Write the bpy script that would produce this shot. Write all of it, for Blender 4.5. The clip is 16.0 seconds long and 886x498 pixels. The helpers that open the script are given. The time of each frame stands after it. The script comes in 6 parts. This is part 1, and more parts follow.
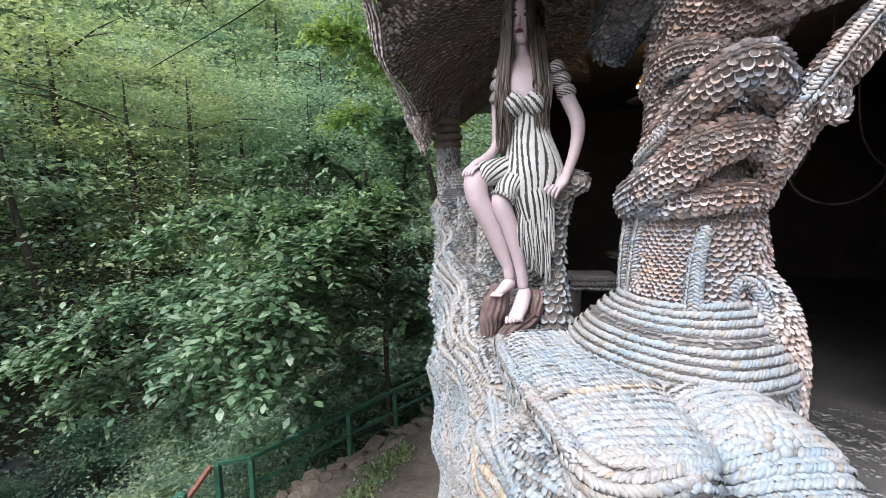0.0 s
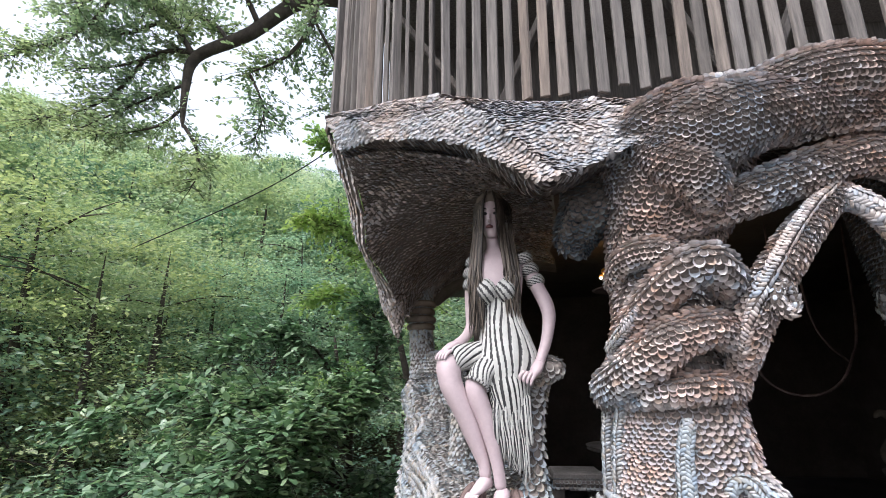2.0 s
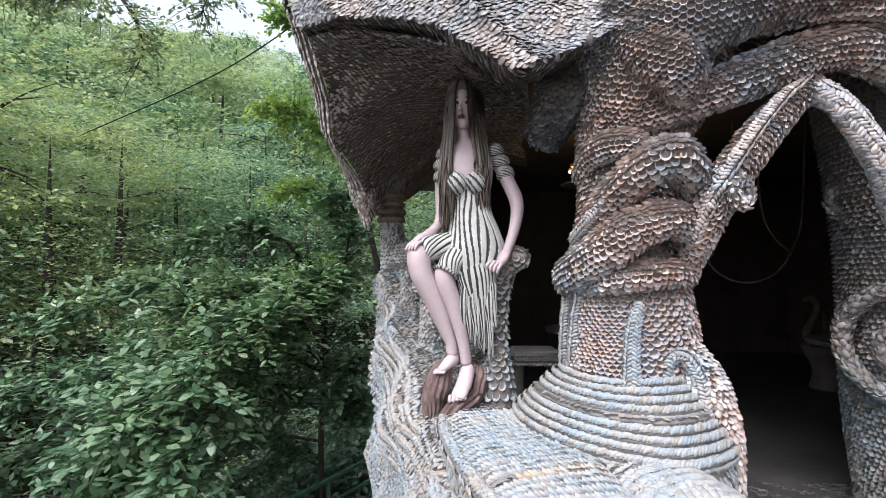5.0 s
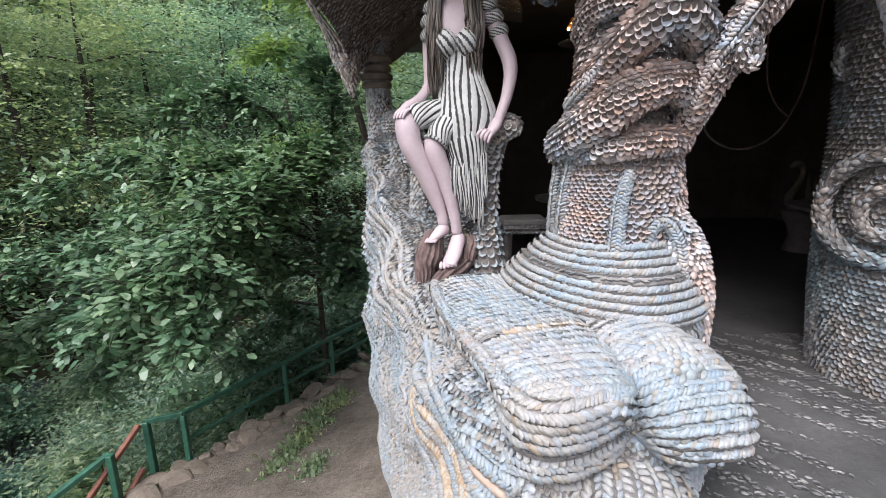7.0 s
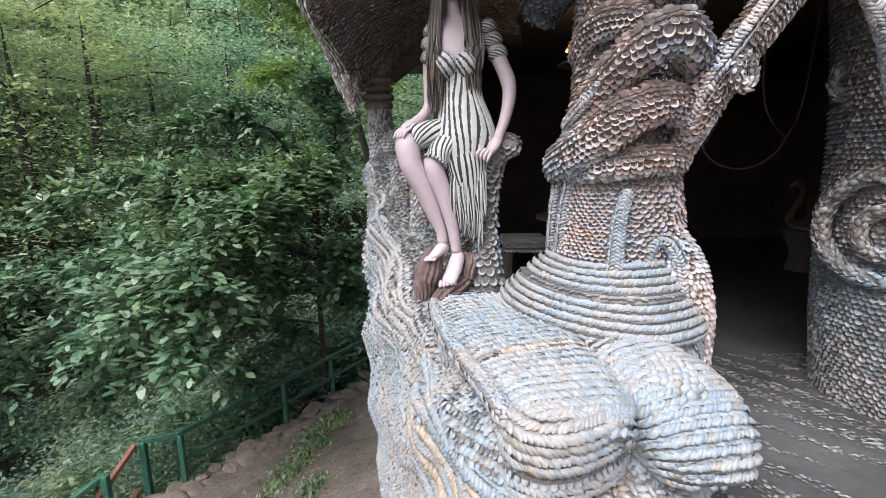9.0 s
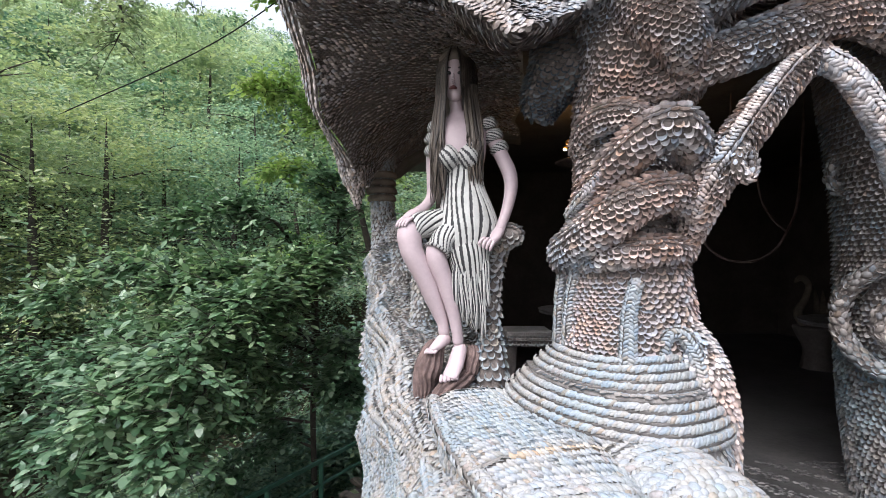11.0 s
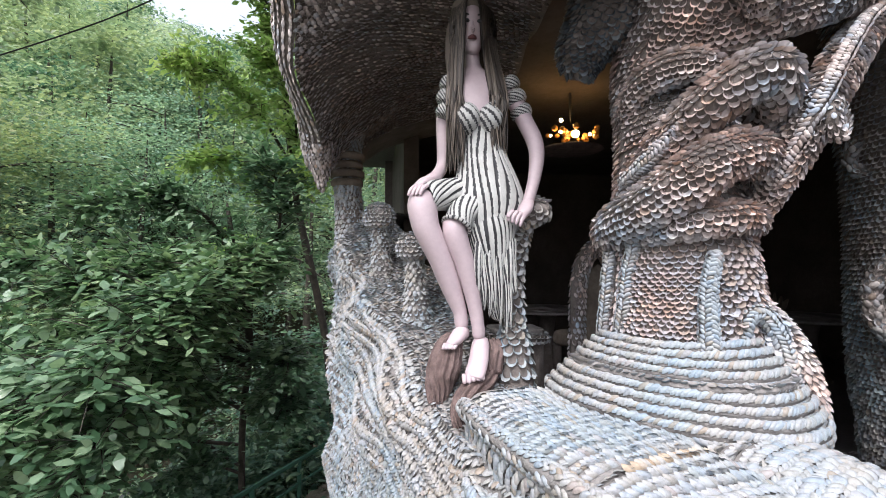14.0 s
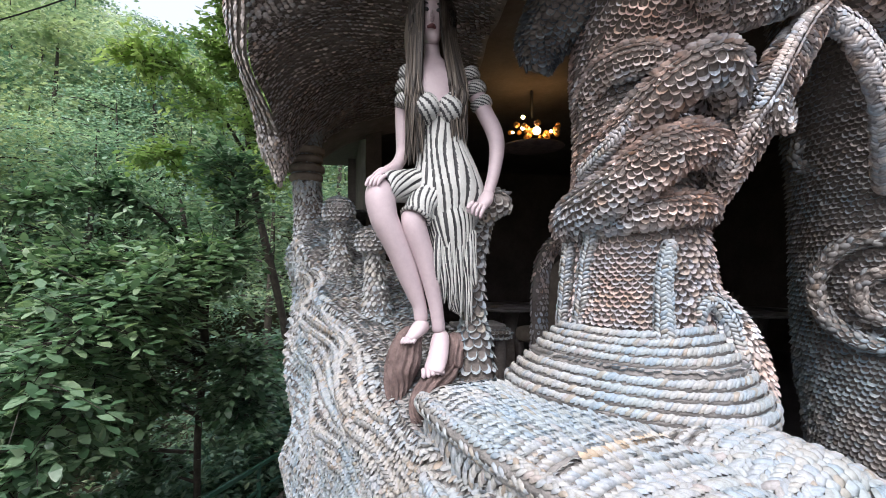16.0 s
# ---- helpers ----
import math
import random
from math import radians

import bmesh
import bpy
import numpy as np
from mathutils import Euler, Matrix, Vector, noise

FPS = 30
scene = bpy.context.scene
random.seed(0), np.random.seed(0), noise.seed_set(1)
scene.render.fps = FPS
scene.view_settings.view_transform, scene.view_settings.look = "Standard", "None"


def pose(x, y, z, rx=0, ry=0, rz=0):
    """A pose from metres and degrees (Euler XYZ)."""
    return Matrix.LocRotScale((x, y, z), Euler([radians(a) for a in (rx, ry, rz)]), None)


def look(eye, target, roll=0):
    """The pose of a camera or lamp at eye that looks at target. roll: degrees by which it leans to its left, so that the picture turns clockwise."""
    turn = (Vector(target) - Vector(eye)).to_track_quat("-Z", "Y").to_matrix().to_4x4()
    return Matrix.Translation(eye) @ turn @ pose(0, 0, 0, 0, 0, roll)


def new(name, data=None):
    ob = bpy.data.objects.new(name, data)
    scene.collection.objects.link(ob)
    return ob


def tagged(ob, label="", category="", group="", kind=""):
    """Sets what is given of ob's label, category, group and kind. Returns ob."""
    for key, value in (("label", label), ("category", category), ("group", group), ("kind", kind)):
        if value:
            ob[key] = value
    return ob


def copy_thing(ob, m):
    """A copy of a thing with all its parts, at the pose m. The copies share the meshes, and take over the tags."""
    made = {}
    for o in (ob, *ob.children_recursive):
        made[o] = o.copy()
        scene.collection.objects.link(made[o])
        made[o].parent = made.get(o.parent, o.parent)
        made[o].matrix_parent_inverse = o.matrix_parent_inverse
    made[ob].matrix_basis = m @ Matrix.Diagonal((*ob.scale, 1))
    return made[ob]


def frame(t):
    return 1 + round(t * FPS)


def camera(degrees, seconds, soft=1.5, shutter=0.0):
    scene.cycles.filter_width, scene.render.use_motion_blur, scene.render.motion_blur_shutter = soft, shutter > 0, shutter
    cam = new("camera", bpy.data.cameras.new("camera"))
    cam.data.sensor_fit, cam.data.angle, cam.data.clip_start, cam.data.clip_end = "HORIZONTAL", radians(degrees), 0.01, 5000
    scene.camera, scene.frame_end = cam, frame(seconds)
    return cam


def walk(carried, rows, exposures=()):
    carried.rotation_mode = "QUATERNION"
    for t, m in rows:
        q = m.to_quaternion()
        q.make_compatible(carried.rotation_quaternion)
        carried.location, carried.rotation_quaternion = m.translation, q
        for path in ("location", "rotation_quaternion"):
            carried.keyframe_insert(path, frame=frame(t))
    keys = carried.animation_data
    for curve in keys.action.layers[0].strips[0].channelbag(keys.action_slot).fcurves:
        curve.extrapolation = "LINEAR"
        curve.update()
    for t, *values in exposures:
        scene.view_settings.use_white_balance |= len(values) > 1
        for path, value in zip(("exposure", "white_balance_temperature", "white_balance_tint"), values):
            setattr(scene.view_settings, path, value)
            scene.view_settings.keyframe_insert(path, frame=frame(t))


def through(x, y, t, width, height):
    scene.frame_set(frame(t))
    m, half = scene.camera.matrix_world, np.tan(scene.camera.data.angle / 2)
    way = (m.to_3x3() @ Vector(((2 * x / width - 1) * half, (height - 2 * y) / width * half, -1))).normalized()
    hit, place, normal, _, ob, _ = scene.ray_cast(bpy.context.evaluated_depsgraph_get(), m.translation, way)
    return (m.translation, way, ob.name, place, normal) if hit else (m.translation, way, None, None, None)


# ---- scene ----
cam = camera(86.3, 16.0, soft=0.6)
METRES, EYE, TILT, LEAN, TURN = 1.0, 1.6, 0.0, 0.0, 8.6
ROWS = [
    (0.0, 0.0, 0.0, 0.0, -0.14, -6.51, 1.22),
    (0.5, 0.0089, 0.0265, 0.0055, -1.97, -6.03, 1.16),
    (1.0, 0.0066, 0.0358, 0.0057, -2.91, 0.45, 0.9),
    (1.5, 0.0063, 0.03, 0.0129, -3.15, 9.98, 0.43),
    (2.0, 0.002, 0.0233, 0.0135, -3.39, 15.14, 0.17),
    (2.5, 0.0008, 0.0177, 0.0113, -3.6, 17.35, 0.09),
    (3.0, 0.0053, 0.0082, 0.0127, -4.65, 18.73, 0.03),
    (5.5, 0.0007, 0.0239, -0.0019, -7.33, -4.08, 0.69),
    (6.0, 0.0006, 0.0261, -0.0018, -7.73, -9.56, 1.03),
    (6.5, 0.0026, 0.0237, -0.0006, -8.08, -11.76, 1.04),
    (7.0, 0.0011, 0.0265, -0.0005, -8.24, -13.23, 0.99),
    (7.5, 0.0068, 0.0287, -0.0026, -8.34, -13.95, 1.01),
    (8.0, 0.0084, 0.0273, -0.0028, -8.43, -14.31, 1.0),
    (8.5, 0.0101, 0.0252, -0.0029, -8.24, -14.3, 0.97),
    (9.0, 0.0133, 0.0237, -0.0017, -8.0, -10.98, 0.89),
    (9.5, 0.012, 0.0216, 0.002, -7.76, -5.87, 0.6),
    (10.0, 0.0142, 0.0174, 0.0049, -7.66, -2.51, 0.43),
    (12.5, -0.0867, 0.3538, -0.1048, -11.35, 1.33, 0.15),
    (13.0, -0.1995, 0.4363, -0.1023, -14.26, 1.56, 0.14),
    (13.5, -0.301, 0.5483, -0.1343, -16.52, 1.67, 0.04),
    (14.0, -0.3509, 0.602, -0.191, -17.55, 1.78, -0.0),
    (14.5, -0.3572, 0.6225, -0.2298, -19.21, 1.84, 0.13),
    (15.0, -0.3378, 0.6391, -0.2337, -20.06, 1.92, 0.32),
    (15.5, -0.3144, 0.6311, -0.2304, -20.73, 1.97, 0.31),
    (16.0, -0.3073, 0.6324, -0.2311, -21.61, 1.98, 0.25),
]
walk(cam, [(t, pose(0, 0, EYE, TILT, LEAN, TURN) @ pose(METRES * x, METRES * y, METRES * z, 90 + pitch, roll, yaw)) for t, x, y, z, yaw, pitch, roll in ROWS],
     exposures=[(0.0, 1.22, 5800, 12), (1.5, 1.28, 5800, 12), (3.0, 1.17, 5800, 12), (5.5, 1.14, 5800, 12), (7.5, 1.08, 5800, 12), (9.5, 1.13, 5800, 12), (12.5, 1.21, 5800, 12), (14.0, 1.2, 5800, 12), (16.0, 1.15, 5800, 12)])

# ---- world and light ----
world = bpy.data.worlds.new("sky")
scene.world = world
world.use_nodes = True
wn = world.node_tree
sky = wn.nodes.new("ShaderNodeTexSky")
sky.sky_type = 'NISHITA'
sky.sun_disc = False
sky.sun_elevation = radians(54)
sky.sun_rotation = radians(212)
sky.dust_density, sky.ozone_density = 9.0, 0.3
wn.nodes["Background"].inputs[1].default_value = 0.15
haze = wn.nodes.new("ShaderNodeMix")
haze.data_type = 'RGBA'
haze.inputs[0].default_value, haze.inputs[7].default_value = 0.6, (4.3, 4.25, 4.15, 1)
wn.links.new(sky.outputs[0], haze.inputs[6])
wn.links.new(haze.outputs[2], wn.nodes["Background"].inputs[0])
sun = new("sun", bpy.data.lights.new("sun", 'SUN'))
sun.data.energy, sun.data.angle, sun.data.color = 1.35, radians(40), (1.0, 0.96, 0.90)
sun.matrix_world = look((-2.8, -4.4, 7.2), (0, 0, 0))

# ---- materials ----
def material(name, rough=0.7, metal=0.0):
    m = bpy.data.materials.new(name)
    m.use_nodes = True
    b = m.node_tree.nodes["Principled BSDF"]
    b.inputs["Roughness"].default_value, b.inputs["Metallic"].default_value = rough, metal
    return m, m.node_tree, b


def nd(nt, kind, **props):
    n = nt.nodes.new(kind)
    for key, value in props.items():
        n.inputs[key].default_value = value
    return n


def ramp(nt, fac, stops, constant=False):
    n = nt.nodes.new("ShaderNodeValToRGB")
    e = n.color_ramp.elements
    while len(e) < len(stops):
        e.new(0.5)
    for i, (p, c) in enumerate(stops):
        e[i].position, e[i].color = p, (*c, 1)
    if constant:
        n.color_ramp.interpolation = 'CONSTANT'
    nt.links.new(fac, n.inputs[0])
    return n.outputs[0]


def mix(nt, fac, a, b, how='MIX'):
    n = nt.nodes.new("ShaderNodeMix")
    n.data_type, n.blend_type = 'RGBA', how
    for k, v in ((0, fac), (6, a), (7, b)):
        if isinstance(v, (int, float)):
            n.inputs[k].default_value = v
        elif isinstance(v, tuple):
            n.inputs[k].default_value = (*v, 1)
        else:
            nt.links.new(v, n.inputs[k])
    return n.outputs[2]


def place(nt):
    return nt.nodes.new("ShaderNodeNewGeometry").outputs["Position"]


def noisy(nt, scale, detail=4.0, rough=0.6, where=None):
    n = nd(nt, "ShaderNodeTexNoise", Scale=scale, Detail=detail, Roughness=rough)
    nt.links.new(where or place(nt), n.inputs["Vector"])
    return n.outputs["Fac"]


def bump(nt, b, height, strength, distance=0.01):
    n = nd(nt, "ShaderNodeBump", Strength=strength, Distance=distance)
    nt.links.new(height, n.inputs["Height"])
    nt.links.new(n.outputs[0], b.inputs["Normal"])


def piece_random(nt):
    a = nt.nodes.new("ShaderNodeNewGeometry").outputs["Random Per Island"]
    o = nt.nodes.new("ShaderNodeObjectInfo").outputs["Random"]
    s = nt.nodes.new("ShaderNodeMath")
    s.operation = 'ADD'
    f = nt.nodes.new("ShaderNodeMath")
    f.operation = 'FRACT'
    nt.links.new(a, s.inputs[0]); nt.links.new(o, s.inputs[1]); nt.links.new(s.outputs[0], f.inputs[0])
    return f.outputs[0]


def mottled(name, dark, light, scale, rough=0.85, relief=0.4, fine=None, distance=0.01, grain=0.5):
    m, nt, b = material(name, rough)
    c = ramp(nt, noisy(nt, scale, 6), [(0.3, dark), (0.7, light)])
    f = noisy(nt, fine or scale * 9, 5, 0.7)
    c = mix(nt, grain, c, ramp(nt, f, [(0.3, (0.35, 0.35, 0.35)), (0.7, (1, 1, 1))]), 'MULTIPLY')
    nt.links.new(c, b.inputs["Base Color"])
    bump(nt, b, f, relief, distance)
    return m


def shell_material(name, stops, patch, amount):
    m, nt, b = material(name, 0.42)
    b.inputs["Specular IOR Level"].default_value = 0.45
    c = ramp(nt, piece_random(nt), stops, True)
    p = ramp(nt, noisy(nt, 2.3, 3), [(0.0, patch[0]), (0.38, patch[0]), (0.5, (1, 1, 1)), (0.6, patch[1]), (1.0, patch[1])])
    c = mix(nt, amount, c, p, 'MULTIPLY')
    grime = ramp(nt, noisy(nt, 60, 4, 0.7), [(0.3, (0.5, 0.46, 0.42)), (0.55, (1, 1, 1))])
    c = mix(nt, 0.55, c, grime, 'MULTIPLY')
    nt.links.new(c, b.inputs["Base Color"])
    bump(nt, b, noisy(nt, 220, 3), 0.25, 0.004)
    return m


def hair_material():
    m, nt, b = material("grey_brown_hair", 0.55)
    c = ramp(nt, piece_random(nt), [(0.0, (0.026, 0.021, 0.018)), (0.55, (0.062, 0.050, 0.041)), (1.0, (0.17, 0.14, 0.112))])
    nt.links.new(c, b.inputs["Base Color"])
    bump(nt, b, noisy(nt, 160, 3), 0.3, 0.003)
    return m


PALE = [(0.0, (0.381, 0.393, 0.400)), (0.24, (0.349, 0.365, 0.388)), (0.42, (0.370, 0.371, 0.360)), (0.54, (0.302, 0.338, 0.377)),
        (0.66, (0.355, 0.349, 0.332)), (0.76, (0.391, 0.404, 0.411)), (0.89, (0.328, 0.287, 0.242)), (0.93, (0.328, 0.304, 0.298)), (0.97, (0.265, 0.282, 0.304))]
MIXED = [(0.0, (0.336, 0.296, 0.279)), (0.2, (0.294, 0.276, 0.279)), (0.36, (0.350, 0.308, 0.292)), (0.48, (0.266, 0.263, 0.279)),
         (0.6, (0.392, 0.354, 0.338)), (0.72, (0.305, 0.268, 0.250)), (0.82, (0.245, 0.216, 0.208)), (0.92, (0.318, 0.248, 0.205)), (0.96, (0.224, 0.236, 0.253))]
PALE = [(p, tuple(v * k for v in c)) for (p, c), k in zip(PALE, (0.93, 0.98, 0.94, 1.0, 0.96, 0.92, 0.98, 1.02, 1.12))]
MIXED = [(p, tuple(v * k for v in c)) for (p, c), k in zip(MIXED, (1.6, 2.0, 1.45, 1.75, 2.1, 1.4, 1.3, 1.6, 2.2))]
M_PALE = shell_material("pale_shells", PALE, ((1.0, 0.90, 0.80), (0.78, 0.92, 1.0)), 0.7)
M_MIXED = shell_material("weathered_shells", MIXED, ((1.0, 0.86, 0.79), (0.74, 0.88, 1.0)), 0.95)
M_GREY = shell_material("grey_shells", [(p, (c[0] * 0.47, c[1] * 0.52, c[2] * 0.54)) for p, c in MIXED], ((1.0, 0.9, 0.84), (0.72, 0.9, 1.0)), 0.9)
M_BLUE = shell_material("mussel_shells", [(0.0, (0.105, 0.128, 0.150)), (0.25, (0.150, 0.173, 0.195)), (0.5, (0.075, 0.090, 0.112)), (0.7, (0.210, 0.225, 0.232)), (0.85, (0.135, 0.120, 0.105))], ((0.675, 0.675, 0.675), (0.8, 0.95, 1.0)), 0.6)
M_OCHRE = shell_material("ochre_shells", [(0.0, (0.42, 0.34, 0.25)), (0.3, (0.46, 0.40, 0.33)), (0.55, (0.38, 0.285, 0.195)), (0.75, (0.42, 0.405, 0.38))], ((1.0, 0.9, 0.8), (0.95, 0.97, 1.0)), 0.6)
M_ROSE = shell_material("rose_shells", [(0.0, (0.50, 0.43, 0.42)), (0.25, (0.44, 0.42, 0.44)), (0.5, (0.52, 0.42, 0.38)), (0.7, (0.40, 0.41, 0.44)), (0.86, (0.46, 0.36, 0.30))], ((1.0, 0.92, 0.88), (0.86, 0.94, 1.0)), 0.8)
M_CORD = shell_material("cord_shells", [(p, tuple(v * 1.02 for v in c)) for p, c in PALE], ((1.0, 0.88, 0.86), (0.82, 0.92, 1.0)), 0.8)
# Weathered palette at 0.55: the beam's shade is put into the colour.
M_BEAM_SHADED = shell_material("shaded_beam_shells", [(p, tuple(v * 0.55 for v in c)) for p, c in MIXED], ((1.0, 0.88, 0.78), (0.78, 0.9, 1.0)), 0.9)
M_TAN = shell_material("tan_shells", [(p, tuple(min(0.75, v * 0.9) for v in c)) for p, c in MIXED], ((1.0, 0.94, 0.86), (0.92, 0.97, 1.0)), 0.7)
M_CHIP = shell_material("floor_chips", [(0.0, (0.17, 0.17, 0.17)), (0.4, (0.11, 0.11, 0.114)), (0.75, (0.27, 0.265, 0.26))], ((0.540, 0.540, 0.540), (1, 1, 1)), 0.4)
M_MORTAR = mottled("shell_mortar", (0.15, 0.128, 0.115), (0.27, 0.238, 0.22), 6, 0.95, 0.8)
M_MORTAR_PALE = mottled("pale_mortar", (0.20, 0.185, 0.175), (0.36, 0.34, 0.325), 6, 0.95, 0.8)
M_SKIN = mottled("painted_plaster", (0.46, 0.37, 0.395), (0.53, 0.435, 0.455), 5, 0.5, 0.05, grain=0.15)
M_WHITE = mottled("white_dress_paint", (0.42, 0.42, 0.40), (0.55, 0.55, 0.53), 14, 0.6, 0.25, grain=0.25)
M_BLACK = mottled("black_stripe_paint", (0.02, 0.02, 0.022), (0.05, 0.05, 0.055), 20, 0.6, 0.3)
M_HAIR = hair_material()
M_LIP = mottled("lip_paint", (0.10, 0.03, 0.035), (0.15, 0.05, 0.05), 30, 0.5, 0.1)
M_TUBE = mottled("tube_shell", (0.36, 0.26, 0.19), (0.50, 0.40, 0.32), 9, 0.5, 0.2, grain=0.3)
M_ROOT = mottled("driftwood", (0.09, 0.06, 0.055), (0.24, 0.17, 0.155), 16, 0.85, 0.8, 60)
M_BARK = mottled("bark", (0.03, 0.026, 0.02), (0.09, 0.075, 0.06), 8, 0.95, 0.9, 40)
M_SOIL = mottled("path_soil", (0.15, 0.122, 0.098), (0.33, 0.285, 0.238), 2.2, 0.95, 1.0, 16, 0.05, 0.75)
M_STONE = mottled("kerb_stone", (0.14, 0.115, 0.092), (0.28, 0.235, 0.19), 5, 0.92, 0.8, 30)
M_RIVER = mottled("river_stone", (0.06, 0.065, 0.065), (0.20, 0.21, 0.215), 3, 0.8, 0.4)
M_GREEN = mottled("green_rail_paint", (0.02, 0.085, 0.055), (0.045, 0.16, 0.10), 12, 0.5, 0.2)
M_RUST = mottled("rusty_primer", (0.16, 0.06, 0.04), (0.28, 0.12, 0.08), 12, 0.7, 0.4)
M_FLOOR = mottled("terrace_floor", (0.06, 0.059, 0.058), (0.14, 0.137, 0.133), 2.5, 0.55, 0.5, 30)
# One dark mottled tone for the room's walls and ceiling.
M_DARK = mottled("dark_plaster", (0.07, 0.060, 0.052), (0.13, 0.112, 0.098), 3, 0.9, 0.4)
M_FOREST = mottled("forest_floor", (0.03, 0.03, 0.018), (0.10, 0.085, 0.05), 0.8, 0.95, 0.8, 6)
M_CABLE = mottled("black_cable", (0.02, 0.02, 0.02), (0.03, 0.03, 0.03), 9, 0.6, 0.1)


def wood_material():
    m, nt, b = material("weathered_slats", 0.85)
    mp = nd(nt, "ShaderNodeMapping", Scale=(30, 30, 2.2))
    nt.links.new(place(nt), mp.inputs["Vector"])
    g = noisy(nt, 1.6, 6, 0.65, mp.outputs[0])
    c = ramp(nt, g, [(0.25, (0.062, 0.058, 0.057)), (0.5, (0.159, 0.146, 0.138)), (0.75, (0.251, 0.231, 0.213))])
    t = ramp(nt, piece_random(nt), [(0.0, (0.6, 0.58, 0.56)), (0.7, (1.0, 1.0, 1.0)), (1.0, (1.0, 0.88, 0.78))])
    nt.links.new(mix(nt, 1.0, c, t, 'MULTIPLY'), b.inputs["Base Color"])
    bump(nt, b, g, 0.6, 0.006)
    return m


def leaf_material(name, colours, through=0.35, vary=0.0):
    m, nt, b = material(name, 0.32)
    b.inputs["Specular IOR Level"].default_value = 0.6
    c = ramp(nt, piece_random(nt), [(i / (len(colours) - 1), q) for i, q in enumerate(colours)])
    p = ramp(nt, noisy(nt, 0.5, 2), [(0.35, (0.75, 0.85, 0.9)), (0.65, (1.1, 1.05, 0.85))])
    c = mix(nt, 0.8, c, p, 'MULTIPLY')
    o = nt.nodes.new("ShaderNodeObjectInfo").outputs["Random"]
    c = mix(nt, vary, c, ramp(nt, o, [(0.0, (0.62, 0.78, 0.80)), (0.5, (0.95, 0.96, 1.0)), (1.0, (1.12, 1.06, 0.95))]), 'MULTIPLY')
    nt.links.new(c, b.inputs["Base Color"])
    t = nt.nodes.new("ShaderNodeBsdfTranslucent")
    nt.links.new(mix(nt, 1.0, c, (1.2, 1.3, 0.92), 'MULTIPLY'), t.inputs[0])
    s = nd(nt, "ShaderNodeMixShader", Fac=through)
    out = nt.nodes["Material Output"]
    nt.links.new(b.outputs[0], s.inputs[1]); nt.links.new(t.outputs[0], s.inputs[2]); nt.links.new(s.outputs[0], out.inputs[0])
    return m


M_WOOD = wood_material()
M_LEAF = leaf_material("broad_leaf", [(0.055, 0.115, 0.06), (0.14, 0.235, 0.14), (0.29, 0.385, 0.26)], 0.32)
# Raised past plain leaf green to stand in for haze on the slopes.
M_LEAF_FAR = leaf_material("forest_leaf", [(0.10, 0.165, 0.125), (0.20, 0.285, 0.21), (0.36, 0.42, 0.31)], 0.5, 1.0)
# Overhanging crown: glare of the sky behind is put into its lighter leaves.
M_LEAF_BACKLIT = leaf_material("backlit_leaf", [(0.13, 0.18, 0.125), (0.25, 0.31, 0.22), (0.40, 0.45, 0.34)], 0.62)
M_LEAF_YOUNG = leaf_material("young_leaf", [(0.26, 0.37, 0.13), (0.38, 0.49, 0.19), (0.50, 0.57, 0.28)], 0.55)
M_LEAF_BLUE = leaf_material("blue_green_leaf", [(0.16, 0.27, 0.21), (0.29, 0.41, 0.33), (0.46, 0.56, 0.46)], 0.45, 0.4)
# Ridge leaves: the distance haze is put into their pale colour.
M_LEAF_HAZED = leaf_material("hazed_ridge_leaf", [(0.36, 0.43, 0.35), (0.46, 0.52, 0.43), (0.55, 0.58, 0.48)], 0.5, 0.35)
# Yellow-green leaf with the brightness of sun on the slope painted in.
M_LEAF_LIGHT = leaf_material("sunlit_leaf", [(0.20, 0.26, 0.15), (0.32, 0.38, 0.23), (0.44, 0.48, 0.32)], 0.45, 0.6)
m_, nt_, b_ = material("warm_bulb", 0.4)
b_.inputs["Emission Color"].default_value, b_.inputs["Emission Strength"].default_value = (1.0, 0.55, 0.16, 1), 25.0
M_BULB = m_
m_, nt_, b_ = material("amber_glass", 0.25)
b_.inputs["Base Color"].default_value = (0.5, 0.25, 0.06, 1)
M_AMBER = m_

# ---- shapes ----
rng = np.random.default_rng(7)


def mesh_np(name, V, F, mats, smooth=True, slots=None):
    V, F = np.asarray(V, dtype=np.float32), np.asarray(F, dtype=np.int32)
    me = bpy.data.meshes.new(name)
    k = F.shape[1]
    me.vertices.add(len(V)); me.vertices.foreach_set("co", V.ravel())
    me.loops.add(F.size); me.loops.foreach_set("vertex_index", F.ravel())
    me.polygons.add(len(F)); me.polygons.foreach_set("loop_start", np.arange(0, F.size, k, dtype=np.int32))
    for m in (mats if isinstance(mats, (list, tuple)) else [mats]):
        me.materials.append(m)
    me.polygons.foreach_set("use_smooth", np.full(len(F), smooth))
    if slots is not None:
        me.polygons.foreach_set("material_index", np.asarray(slots, dtype=np.int32))
    me.update(calc_edges=True)
    me.validate()
    return me


def child(name, me, parent=None, label="", kind=""):
    ob = new(name, me)
    if parent is not None:
        ob.parent = parent
    return tagged(ob, label=label, kind=kind)


def thing(name, label, category, group="", kind="", at=(0, 0, 0)):
    ob = new(name)
    ob.location = at
    ob.empty_display_size = 0.1
    return tagged(ob, label, category, group, kind)


